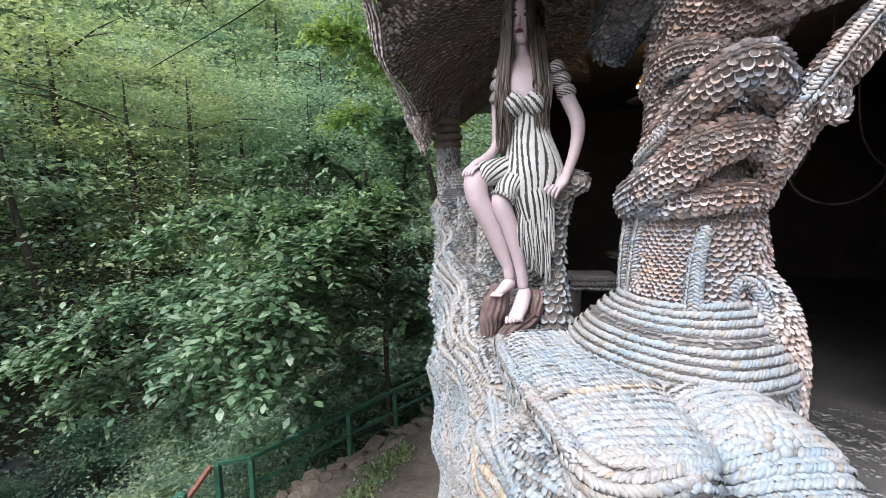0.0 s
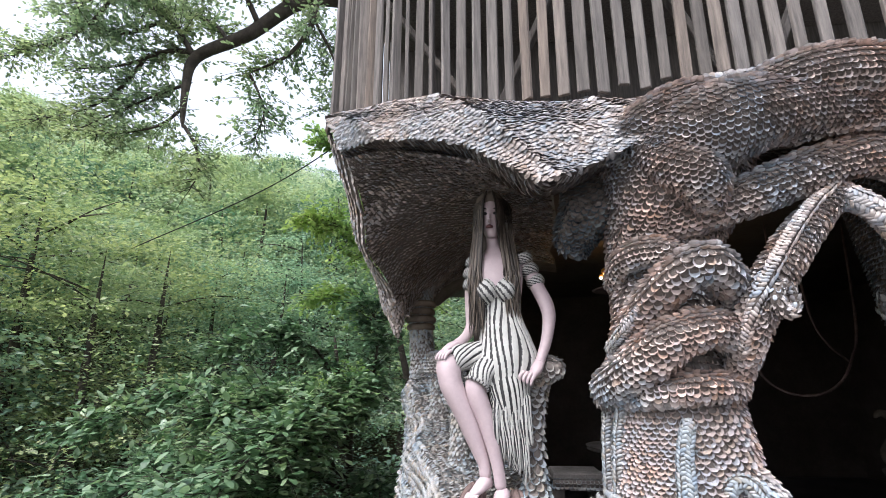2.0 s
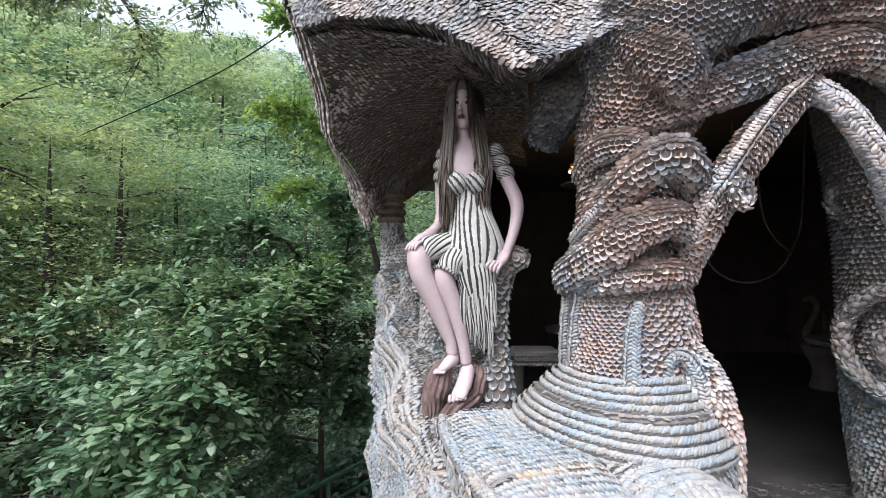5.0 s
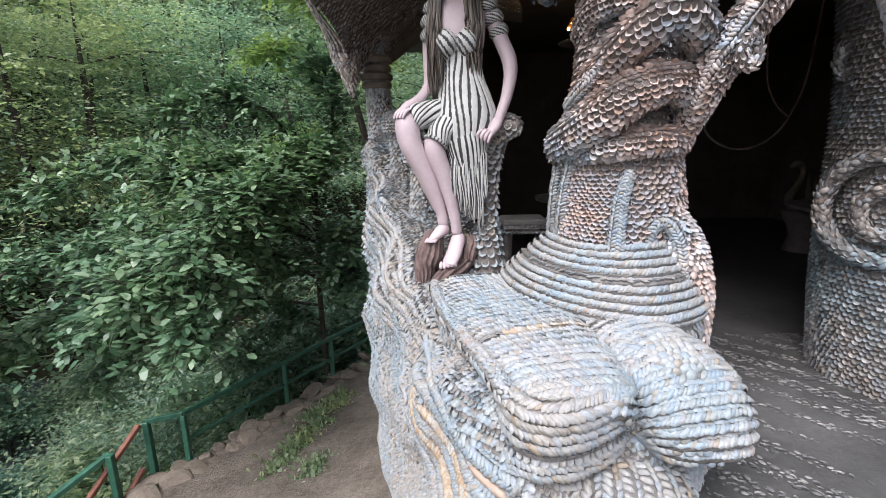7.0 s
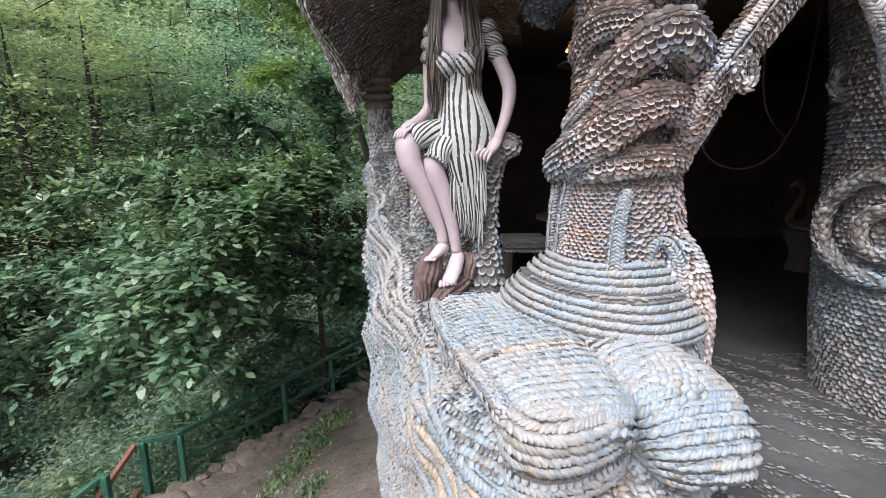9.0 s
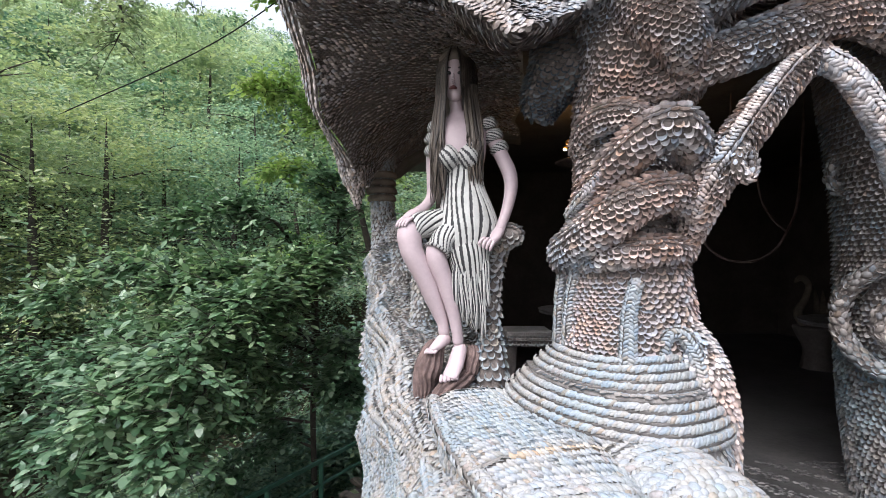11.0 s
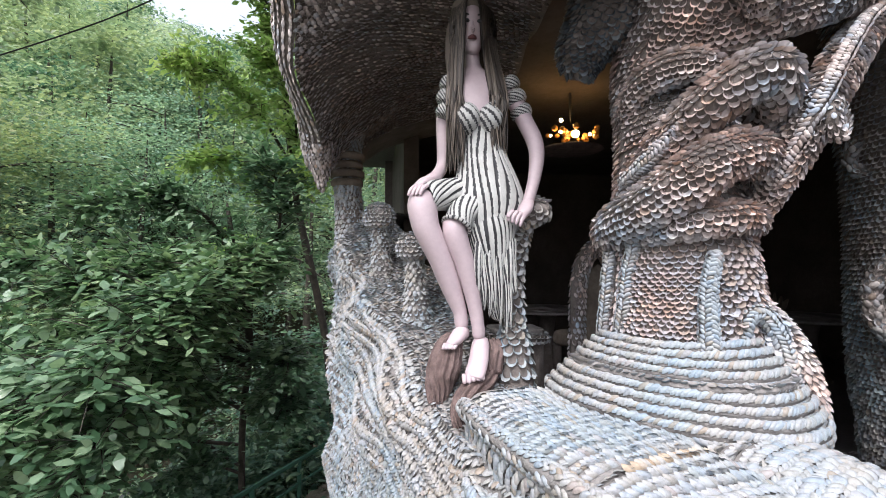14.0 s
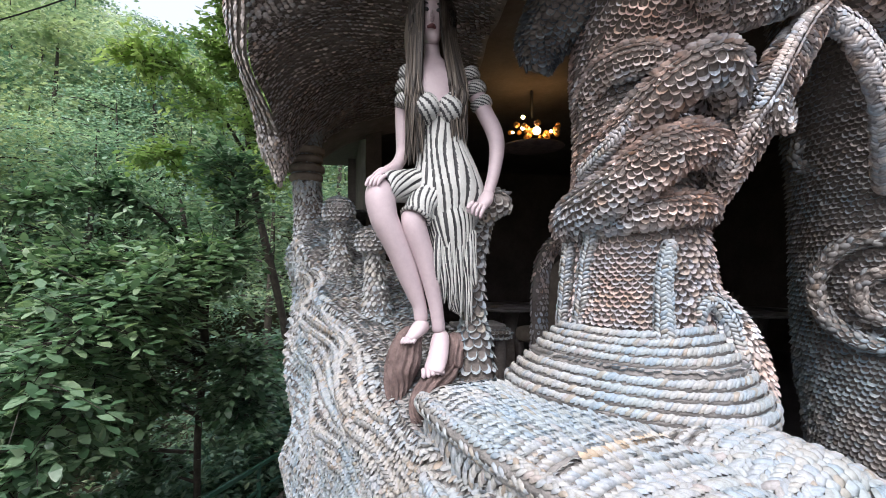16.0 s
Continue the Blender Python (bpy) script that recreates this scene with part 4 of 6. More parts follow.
for proto, stands in ((blue, ((30, 16.5, 1.0, 0), (24, 18.5, 1.05, 2), (35.5, 18, 0.92, 4), (19, 17, 0.8, 1), (27, 15.0, 0.62, 5))), (layered, ((43, 15.5, 1.0, 0), (49, 15.0, 1.0, 2), (54, 17.0, 1.1, 4), (39, 14.0, 0.6, 3)))):
    for i, (a, d, k, turn) in enumerate(stands):
        x, y = -math.sin(radians(a)) * d, 3 + math.cos(radians(a)) * d
        m = Matrix.Translation((x, y, float(ground_form(np.array(x), np.array(y))))) @ Matrix.Rotation(turn, 4, 'Z') @ Matrix.Diagonal((k, k, k, 1))
        if i:
            copy_thing(proto, m)
        else:
            proto.matrix_basis = m
used = [False] * 6
for i, (x, y, d) in enumerate(spots):
    # Leaf mix grows paler with distance, painting haze onto the far slope.
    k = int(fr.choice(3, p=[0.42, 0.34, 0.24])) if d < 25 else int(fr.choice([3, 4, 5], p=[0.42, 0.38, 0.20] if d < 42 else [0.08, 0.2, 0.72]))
    s = fr.uniform(0.75, 1.2)
    m = Matrix.Translation((x, y, float(ground_form(np.array(x), np.array(y))))) @ Matrix.Rotation(fr.uniform(0, 6.28), 4, 'Z') @ Matrix.Diagonal((s, s, s * fr.uniform(0.9, 1.15), 1))
    if used[k]:
        copy_thing(protos[k], m)
    else:
        protos[k].matrix_basis = m
        used[k] = True


shrub = forest_tree(107, 1.7, 1.3, 40, 80, 0.10, M_LEAF_FAR, "low leafy shrub on the stream bank")
first = True
for k in range(60):
    a, d = radians(fr.uniform(12, 80)), fr.uniform(6.5, 13.5)
    x, y = -math.sin(a) * d, 3 + math.cos(a) * d
    if x > edge_at(y) - 0.9 or (k % 3 and d > 9.5):
        continue
    s = fr.uniform(0.6, 1.2)
    m = Matrix.Translation((x, y, float(ground_form(np.array(x), np.array(y))))) @ Matrix.Rotation(fr.uniform(0, 6.28), 4, 'Z') @ Matrix.Diagonal((s, s, s, 1))
    if first:
        shrub.matrix_basis, first = m, False
    else:
        copy_thing(shrub, m)
for x, y, s in ((-3.3, 9.2, 1.5), (-2.4, 9.6, 1.6), (-1.6, 10.2, 1.7), (-3.9, 8.2, 1.3), (-2.9, 8.4, 1.1), (-1.0, 10.6, 1.8), (-4.6, 7.4, 1.2), (-4.2, 6.4, 0.8), (-5.3, 6.2, 1.1)):
    copy_thing(shrub, Matrix.Translation((x, y, float(ground_form(np.array(x), np.array(y))) - 0.1)) @ Matrix.Rotation(x * 7, 4, 'Z') @ Matrix.Diagonal((s, s, s, 1)))
shrub["group"] = "shrubs on the bank"


def spray_tree(name, label, trunk, radii, branches, leaves, size, mat, seed, twig=0.55, droop=0.35, flat=1.3):
    """A near tree: swept trunk, swept branches, twigs, and single leaves along the twigs."""
    r = np.random.default_rng(seed)
    t = thing(name, label, "tree")
    if trunk:
        sheet("trunk", sweep(trunk, radii, None, (0.2, 1, 0.1), rough=0.01), 12, 40, M_BARK, t)
    P, D, Vt, Ft, nv = [], [], [], [], 0
    for pts_b, rad in branches:
        sheet("branch", sweep(pts_b, [rad, rad * 0.7, rad * 0.45, rad * 0.2][:len(pts_b)] if len(pts_b) <= 4 else list(np.linspace(rad, rad * 0.2, len(pts_b))), None, (0.11, 0.2, 0.97)), 8, 30, M_BARK, t)
        L = np.linalg.norm(np.diff(np.array(pts_b), axis=0), axis=1).sum()
        for q in range(int(leaves * L)):
            f = r.uniform(0.12, 1.0)
            c = spline(pts_b, np.array([f]))[0]
            along = unit(spline(pts_b, np.array([min(1, f + 0.02)]))[0] - spline(pts_b, np.array([f - 0.02]))[0])
            o = unit(unit(r.normal(size=3) * [1, 1, 0.45]) + along * 0.7)
            ln = twig * r.uniform(0.4, 1.2)
            end = c + o * ln - np.array([0, 0, droop * ln * 0.5])
            tw = sweep([tuple(c), tuple((c + end) / 2 + [0, 0, 0.05 * ln]), tuple(end)], [0.006, 0.004, 0.002], None, (0.1, 0.2, 0.9), close=False)
            g = grid_of(tw, 4, 4)
            Vt.append(g.reshape(-1, 3)); Ft.append(grid_faces(4, 4) + nv); nv += 16
            m = 16
            s = r.uniform(0.15, 1.05, m)[:, None]
            P.append(c + (end - c) * s + r.normal(0, 0.035, (m, 3)))
            D.append(unit(o + r.normal(0, 0.7, (m, 3))))
    child("twig", mesh_np("twig", np.concatenate(Vt), np.concatenate(Ft), M_BARK), t, kind="stuff")
    V, F = leaf_cloud(np.concatenate(P), np.concatenate(D), size, seed + 3, droop, flat)
    child("crown", mesh_np("crown", V, F, mat, False), t, kind="stuff")
    return t

# near tree below the wall: fans of broad leaves
spray_tree("broadleaf_tree", "dark green broadleaf tree with drooping leafy branches beside the path",
           [(-2.3, 8.2, -3.2), (-2.2, 7.7, -1.0), (-2.0, 7.2, 0.4), (-2.1, 6.9, 1.4), (-2.2, 6.8, 2.2)], [0.05, 0.048, 0.045, 0.035, 0.02],
           [([(-2.05, 7.4, 0.0), (-2.7, 6.6, 0.5), (-3.5, 5.9, 0.25), (-4.3, 5.3, -0.3)], 0.05),
            ([(-2.05, 7.3, 0.2), (-2.6, 6.3, 0.9), (-3.2, 5.4, 0.8), (-3.8, 4.8, 0.4)], 0.05),
            ([(-2.1, 7.5, -0.4), (-2.8, 6.8, -0.3), (-3.6, 6.3, -0.5), (-4.5, 6.0, -0.9)], 0.045),
            ([(-2.0, 7.2, 0.5), (-2.3, 6.3, 1.3), (-2.6, 5.6, 1.4), (-2.9, 5.0, 1.2)], 0.045),
            ([(-2.0, 7.2, 0.6), (-1.8, 6.5, 1.3), (-1.7, 6.1, 1.5), (-1.7, 5.7, 1.3)], 0.035),
            ([(-2.1, 6.9, 1.4), (-2.4, 6.6, 2.0), (-2.9, 6.3, 2.2), (-3.4, 6.0, 2.0)], 0.035),
            ([(-2.0, 7.0, 0.9), (-1.6, 6.7, 1.6), (-1.5, 6.5, 2.2), (-1.6, 6.4, 2.6)], 0.03),
            ([(-2.7, 6.6, 0.5), (-3.8, 5.6, 0.6), (-4.7, 5.0, 0.3), (-5.6, 4.6, -0.2)], 0.04),
            ([(-2.8, 6.8, -0.3), (-3.9, 5.9, -0.2), (-4.9, 5.4, -0.5), (-5.8, 5.1, -1.0)], 0.04),
            ([(-2.6, 6.3, 0.9), (-3.3, 6.0, 1.4), (-4.1, 5.8, 1.4), (-4.9, 5.6, 1.0)], 0.035),
            ([(-2.1, 7.5, -0.7), (-1.7, 7.0, -0.3), (-1.45, 6.6, -0.2), (-1.35, 6.3, -0.3)], 0.03),
            ([(-2.1, 7.3, 0.1), (-1.6, 6.9, 0.3), (-1.4, 6.5, 0.3), (-1.35, 6.2, 0.1)], 0.03),
            ([(-2.1, 7.4, -0.6), (-2.5, 6.6, 0.0), (-2.8, 6.0, 0.1), (-3.1, 5.5, 0.0)], 0.04),
            ([(-2.25, 8.0, -1.6), (-2.9, 7.6, -1.0), (-3.6, 7.2, -1.0), (-4.3, 6.9, -1.4)], 0.03),
            ([(-2.25, 8.0, -1.7), (-2.7, 7.9, -1.5), (-3.2, 7.7, -1.6), (-3.7, 7.5, -2.0)], 0.025),
            ([(-2.2, 7.8, -1.2), (-3.2, 7.0, -0.8), (-4.1, 6.4, -1.0), (-5.0, 5.9, -1.5)], 0.03),
            ([(-2.0, 7.0, 1.0), (-1.95, 5.8, 1.35), (-1.95, 4.7, 1.2), (-2.1, 3.75, 0.7)], 0.03),
            ([(-2.1, 6.6, 1.2), (-2.3, 5.5, 1.25), (-2.5, 4.6, 0.85), (-2.75, 3.8, 0.25)], 0.03),
            ([(-2.05, 7.0, 0.8), (-2.6, 5.7, 0.95), (-3.1, 4.8, 0.5), (-3.4, 4.0, -0.2)], 0.03),
            ([(-1.97, 5.6, 1.3), (-2.0, 4.9, 0.85), (-2.1, 4.3, 0.45), (-2.3, 3.8, 0.0)], 0.025)],
           54, 0.118, M_LEAF, 210, 0.5, 0.1, 2.4)
spray_tree("young_tree", "slender light green tree leaning out beyond the roof rim",
           [(-0.9, 9.8, -3.2), (-1.2, 9.4, 0.0), (-1.65, 8.8, 2.5), (-1.8, 8.6, 4.2), (-1.9, 8.5, 6.0)], [0.09, 0.07, 0.055, 0.04, 0.015],
           [([(-1.8, 8.9, 2.0), (-2.2, 8.6, 2.8), (-2.6, 8.4, 3.1), (-3.0, 8.2, 3.0)], 0.03),
            ([(-1.75, 8.8, 2.6), (-1.6, 8.4, 3.5), (-1.7, 8.1, 4.2), (-2.0, 7.9, 4.6)], 0.03),
            ([(-1.8, 8.7, 3.2), (-2.3, 8.5, 4.0), (-2.8, 8.2, 4.4), (-3.2, 8.0, 4.4)], 0.03),
            ([(-1.8, 8.6, 4.0), (-1.8, 8.2, 5.0), (-2.2, 7.8, 5.6), (-2.8, 7.5, 5.8)], 0.03),
            ([(-1.8, 9.0, 1.2), (-2.3, 8.6, 1.6), (-2.7, 8.4, 1.6), (-3.2, 8.2, 1.3)], 0.03),
            ([(-1.75, 8.8, 2.4), (-1.3, 8.5, 2.9), (-1.2, 8.3, 3.1), (-1.2, 8.1, 3.0)], 0.025)],
           56, 0.12, M_LEAF_YOUNG, 220)
spray_tree("overhanging_tree", "tall dark-limbed tree whose crown hangs over the gorge",
           [(0.6, 8.5, -2.0), (0.3, 8.2, 4.0), (-1.0, 7.2, 7.4), (-2.5, 6.2, 7.6), (-3.6, 6.0, 6.8), (-4.4, 6.0, 6.45), (-4.5, 6.0, 5.9), (-4.46, 6.0, 5.2)], [0.22, 0.2, 0.17, 0.13, 0.10, 0.09, 0.06, 0.03],
           [([(-2.6, 6.1, 7.6), (-2.55, 6.0, 7.0), (-2.9, 6.0, 6.4), (-3.5, 6.0, 6.1)], 0.06),
            ([(-4.3, 6.0, 6.5), (-4.9, 6.0, 6.6), (-5.6, 6.0, 6.4), (-6.3, 5.9, 6.3)], 0.05),
            ([(-4.4, 6.0, 6.4), (-4.8, 5.8, 7.0), (-5.5, 5.6, 7.4), (-6.3, 5.4, 7.6)], 0.05),
            ([(-3.4, 6.0, 6.9), (-3.7, 5.7, 7.5), (-4.3, 5.4, 7.9), (-5.0, 5.2, 8.1)], 0.05),
            ([(-2.2, 6.4, 7.6), (-2.9, 5.8, 8.2), (-3.6, 5.4, 8.5), (-4.4, 5.0, 8.6)], 0.05),
            ([(-5.2, 6.0, 6.6), (-5.8, 6.2, 6.1), (-6.5, 6.3, 5.8), (-7.3, 6.3, 5.7)], 0.035),
            ([(-5.6, 5.6, 7.4), (-6.2, 5.8, 7.0), (-7.0, 6.0, 6.9), (-7.8, 6.0, 6.7)], 0.035),
            ([(-2.55, 6.0, 7.0), (-2.3, 6.2, 6.5), (-2.2, 6.4, 6.1), (-2.4, 6.5, 5.7)], 0.03),
            ([(-3.0, 6.0, 7.2), (-3.1, 5.6, 7.8), (-3.5, 5.2, 8.2), (-3.9, 4.9, 8.3)], 0.04),
            ([(-3.9, 6.0, 6.7), (-4.3, 6.2, 7.2), (-4.9, 6.3, 7.6), (-5.6, 6.3, 7.8)], 0.04),
            ([(-4.9, 5.8, 7.0), (-5.6, 5.9, 6.9), (-6.3, 6.0, 7.2), (-7.0, 6.0, 7.5)], 0.035),
            ([(-3.4, 5.5, 7.5), (-4.2, 5.3, 7.2), (-5.0, 5.2, 7.1), (-5.8, 5.2, 6.8)], 0.035),
            ([(-4.4, 6.0, 6.0), (-5.0, 6.1, 5.9), (-5.7, 6.2, 5.7), (-6.4, 6.2, 5.4)], 0.03),
            ([(-4.46, 6.0, 5.6), (-4.8, 6.0, 5.3), (-5.3, 6.0, 5.2), (-5.9, 6.0, 5.2)], 0.03),
            ([(-4.46, 6.0, 5.3), (-4.2, 6.0, 4.9), (-4.1, 6.0, 4.5), (-4.2, 6.0, 4.2)], 0.03),
            ([(-3.5, 6.0, 6.1), (-3.3, 6.0, 5.7), (-3.2, 6.0, 5.4), (-3.3, 6.0, 5.0)], 0.025)],
           40, 0.08, M_LEAF_BACKLIT, 230, 0.6, 0.05)

cable = tagged(tube("overhead_cable", [(-7.5, 9, 4.2), (-3.8, 8, 5.2), (-1.0, 7.2, 6.6)], 0.012, M_CABLE, None, 6, 20), "thin black cable strung across the gorge", "cable")

# ---- timber deck screen ----
screen = thing("slat_screen", "weathered grey timber slat screen on the deck", "screen")
SCREEN = [(-0.95, 2.66), (-0.5, 2.46), (0.2, 2.3), (1.0, 2.16), (1.8, 2.1), (3.4, 2.1)]
n_slat = 42
sr = random.Random(5)
for i in range(n_slat):
    x0, y0 = spline(SCREEN, np.array([i / (n_slat - 1)]))[0]
    lean = sr.uniform(-0.015, 0.015) + 0.0009 * i
    z0 = 3.0 + sr.uniform(-0.03, 0.02) + (0.16 if x0 < -0.2 else 0.05)
    beam_between("slat", (x0, y0 + 0.04, z0), (x0 + lean, y0 + 0.04 + sr.uniform(-0.01, 0.01), 4.75), 0.024, sr.uniform(0.05, 0.066), M_WOOD, screen, 0.004)
for z0 in (4.4,):
    for a, b in zip(SCREEN[:-1], SCREEN[1:]):
        beam_between("rail", (a[0], a[1] + 0.1, z0), (b[0], b[1] + 0.1, z0), 0.09, 0.04, M_WOOD, screen)
for a, b in (((-0.8, 2.9, 4.5), (0.0, 2.7, 3.2)), ((0.1, 2.7, 3.2), (0.7, 2.6, 4.5)), ((0.9, 2.6, 4.6), (1.4, 2.5, 3.2)), ((1.6, 2.5, 3.2), (2.2, 2.5, 4.5))):
    beam_between("brace", a, b, 0.09, 0.04, M_WOOD, screen)
for i in range(9):
    y0 = 2.75 + i * 0.16
    beam_between("side_slat", (-0.97 + 0.02 * i, y0, 3.2), (-0.97 + 0.02 * i, y0, 4.75), 0.05, 0.024, M_WOOD, screen, 0.004)
deck = tagged(part("ceiling", box_np(5.2, 5.0, 0.12), M_WOOD), "timber deck floor above the room", "ceiling", kind="structure")
deck.location = (1.8, 5.5, 2.98)
roof = tagged(part("ceiling", box_np(5.4, 5.2, 0.08), M_WOOD), "timber roof over the deck", "ceiling", kind="structure")
roof.location = (1.75, 5.2, 4.9)
back = tagged(part("wall_3", box_np(5.2, 0.1, 1.8), M_WOOD), "dark timber back of the deck", "wall", kind="structure")
back.location = (1.75, 4.2, 3.95)

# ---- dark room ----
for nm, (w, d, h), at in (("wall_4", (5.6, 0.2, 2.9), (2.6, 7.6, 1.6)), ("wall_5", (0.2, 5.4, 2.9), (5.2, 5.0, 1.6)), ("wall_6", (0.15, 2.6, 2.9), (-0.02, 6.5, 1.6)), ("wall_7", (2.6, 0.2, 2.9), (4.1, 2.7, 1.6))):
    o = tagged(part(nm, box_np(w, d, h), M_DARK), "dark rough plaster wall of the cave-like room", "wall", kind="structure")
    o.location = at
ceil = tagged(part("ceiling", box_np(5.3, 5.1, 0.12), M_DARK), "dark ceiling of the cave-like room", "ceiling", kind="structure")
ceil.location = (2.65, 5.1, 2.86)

lamp = thing("hanging_lamp", "glowing amber lamp hung under the room's ceiling", "lamp", at=(0, 0, 0))
tube("stem", [(1.18, 4.15, 2.84), (1.18, 4.15, 2.55)], 0.012, M_CABLE, lamp, 6, 6, ref=(0, 1, 0))
tube("tray", [(1.18, 4.15, 2.36), (1.18, 4.15, 2.33), (1.18, 4.15, 2.31)], [0.16, 0.26, 0.12], M_ROOT, lamp, 24, 10, ref=(0, 1, 0))
lr = random.Random(3)
for i in range(26):
    a = lr.uniform(0, 6.28)
    q = lr.uniform(0.05, 0.22)
    bm = bmesh.new()
    bmesh.ops.create_icosphere(bm, subdivisions=1, radius=lr.uniform(0.015, 0.035), matrix=Matrix.Translation((1.18 + q * math.cos(a), 4.15 + q * math.sin(a), 2.39 + lr.uniform(0, 0.09))))
    part("glass_bead", bm, M_AMBER, lamp)
for dx, dy, dz, r in ((-0.03, -0.16, 2.42, 0.032), (-0.14, -0.14, 2.44, 0.016), (0.1, -0.14, 2.43, 0.013), (-0.2, -0.08, 2.42, 0.012), (-0.12, -0.1, 2.54, 0.016)):
    bm = bmesh.new()
    bmesh.ops.create_icosphere(bm, subdivisions=2, radius=r, matrix=Matrix.Translation((1.18 + dx, 4.15 + dy, dz)))
    part("bulb", bm, M_BULB, lamp)
glow = new("lamp_light", bpy.data.lights.new("lamp_light", 'POINT'))
glow.data.energy, glow.data.color, glow.data.shadow_soft_size = 0.6, (1.0, 0.6, 0.25), 0.05
glow.location = (1.15, 4.0, 2.46)


def lathe(name, prof, at, mat, parent, n=20):
    pts_ = [(at[0], at[1], at[2] + z) for z, _ in prof]
    return sheet(name, sweep(pts_, [max(r, 0.001) for _, r in prof], None, (0, 1, 0), close=False), n, 5 * len(prof), mat, parent)


def stool(x, y, h):
    t = thing("shell_stool", "squat oblong stool with a shell-trimmed edge", "stool", "stools in the room", at=(x, y, FLOOR))
    part("seat", box_np(0.36, 0.28, 0.05, 0.012), M_MORTAR_PALE, t).location = (0, 0, h - 0.025)
    rim = [(-0.18, -0.14), (0.0, -0.145), (0.18, -0.14), (0.185, 0.0), (0.18, 0.14), (0.0, 0.145), (-0.18, 0.14), (-0.185, 0.0), (-0.18, -0.14)]
    edge = sweep([(a, b, h - 0.07) for a, b in rim], [0.03] * 9, None, (0, 0, 1), close=False)
    sheet("edge", edge, 12, 60, M_MORTAR, t)
    for a, b in ((-0.14, -0.1), (0.14, -0.1), (-0.14, 0.1), (0.14, 0.1)):
        tube("leg", [(a, b, 0), (a, b, h * 0.5), (a, b, h - 0.06)], [0.05, 0.042, 0.05], M_MORTAR, t, ref=(0, 1, 0))
    shells(t, [lay(edge, 0.026, 0.03, 0.042, COCKLE, (0, 0, -1), 30, seed=71, cross=True)], M_PALE, 40)
    return t


def table(x, y, h, r):
    t = thing("stone_table", "round table with a worn pale top on a thick stem", "table", "tables in the room", at=(x, y, FLOOR))
    lathe("tabletop", [(h - 0.05, 0.02), (h - 0.048, r * 0.93), (h - 0.02, r), (h, r * 0.97), (h + 0.002, 0.02)], (0, 0, 0), M_MORTAR_PALE, t, 28)
    lathe("stem", [(0, 0.18), (0.06, 0.14), (h * 0.5, 0.07), (h - 0.1, 0.09), (h - 0.05, 0.16)], (0, 0, 0), M_MORTAR, t)
    return t


def chair(x, y, turn, h=0.9):
    t = thing("shell_chair", "shell-trimmed chair with a tall rounded back", "chair", "chairs in the room", at=(x, y, FLOOR))
    t.rotation_euler = (0, 0, radians(turn))
    arch = [(-0.19, 0.16, 0.0), (-0.2, 0.17, h * 0.45), (-0.17, 0.18, h * 0.85), (0, 0.19, h), (0.17, 0.18, h * 0.85), (0.2, 0.17, h * 0.45), (0.19, 0.16, 0.0)]
    S = sweep(arch, [0.06] * 7, [0.05] * 7, (0, 1, 0))
    sheet("back_frame", S, 12, 50, M_MORTAR, t)
    tube("backrest", [(0, 0.18, h * 0.4), (0, 0.19, h * 0.6), (0, 0.19, h * 0.9)], [0.13, 0.15, 0.10], M_STONE, t, 16, 14, ref=(0, 1, 0), rb=[0.02, 0.02, 0.02])
    lathe("seat", [(h * 0.4, 0.02), (h * 0.402, 0.19), (h * 0.46, 0.2), (h * 0.48, 0.16), (h * 0.482, 0.01)], (0, 0, 0), M_STONE, t)
    for k in (-1, 1):
        tube("leg", [(0.14 * k, -0.12, 0), (0.13 * k, -0.12, h * 0.2), (0.13 * k, -0.12, h * 0.41)], [0.045, 0.035, 0.04], M_MORTAR, t, ref=(0, 1, 0))
    shells(t, [lay(S, 0.035, 0.03, 0.042, OVAL, 'v', 18, 20, seed=73)], M_MIXED, 60)
    return t


stool(0.62, 3.9, 0.67)
table(1.3, 5.0, 0.7, 0.36)
chair(1.2, 4.05, 200, 1.25)
table(3.85, 4.6, 0.62, 0.45)
sw = thing("swan_chair", "dark carved chair with a swan-neck back beside a table", "chair", at=(4.0, 5.3, FLOOR))
lathe("seat", [(0, 0.16), (0.2, 0.13), (0.38, 0.2), (0.44, 0.22), (0.46, 0.18), (0.462, 0.01)], (0, 0, 0), M_MORTAR, sw)
tube("swan_neck", [(-0.12, 0, 0.46), (-0.2, 0, 0.6), (-0.12, 0, 0.75), (-0.08, 0, 0.9), (-0.16, 0, 0.98), (-0.24, 0, 0.93)], [0.05, 0.045, 0.035, 0.03, 0.035, 0.015], M_STONE, sw, ref=(0, 1, 0))
for k in range(5):
    tube("wing", [(0.02 + 0.05 * k, 0.05, 0.46), (0.05 + 0.07 * k, 0.06, 0.65), (0.02 + 0.09 * k, 0.05, 0.88 - 0.04 * k)], [0.03, 0.035, 0.008], M_STONE, sw, ref=(0, 1, 0), rb=[0.02, 0.02, 0.006])

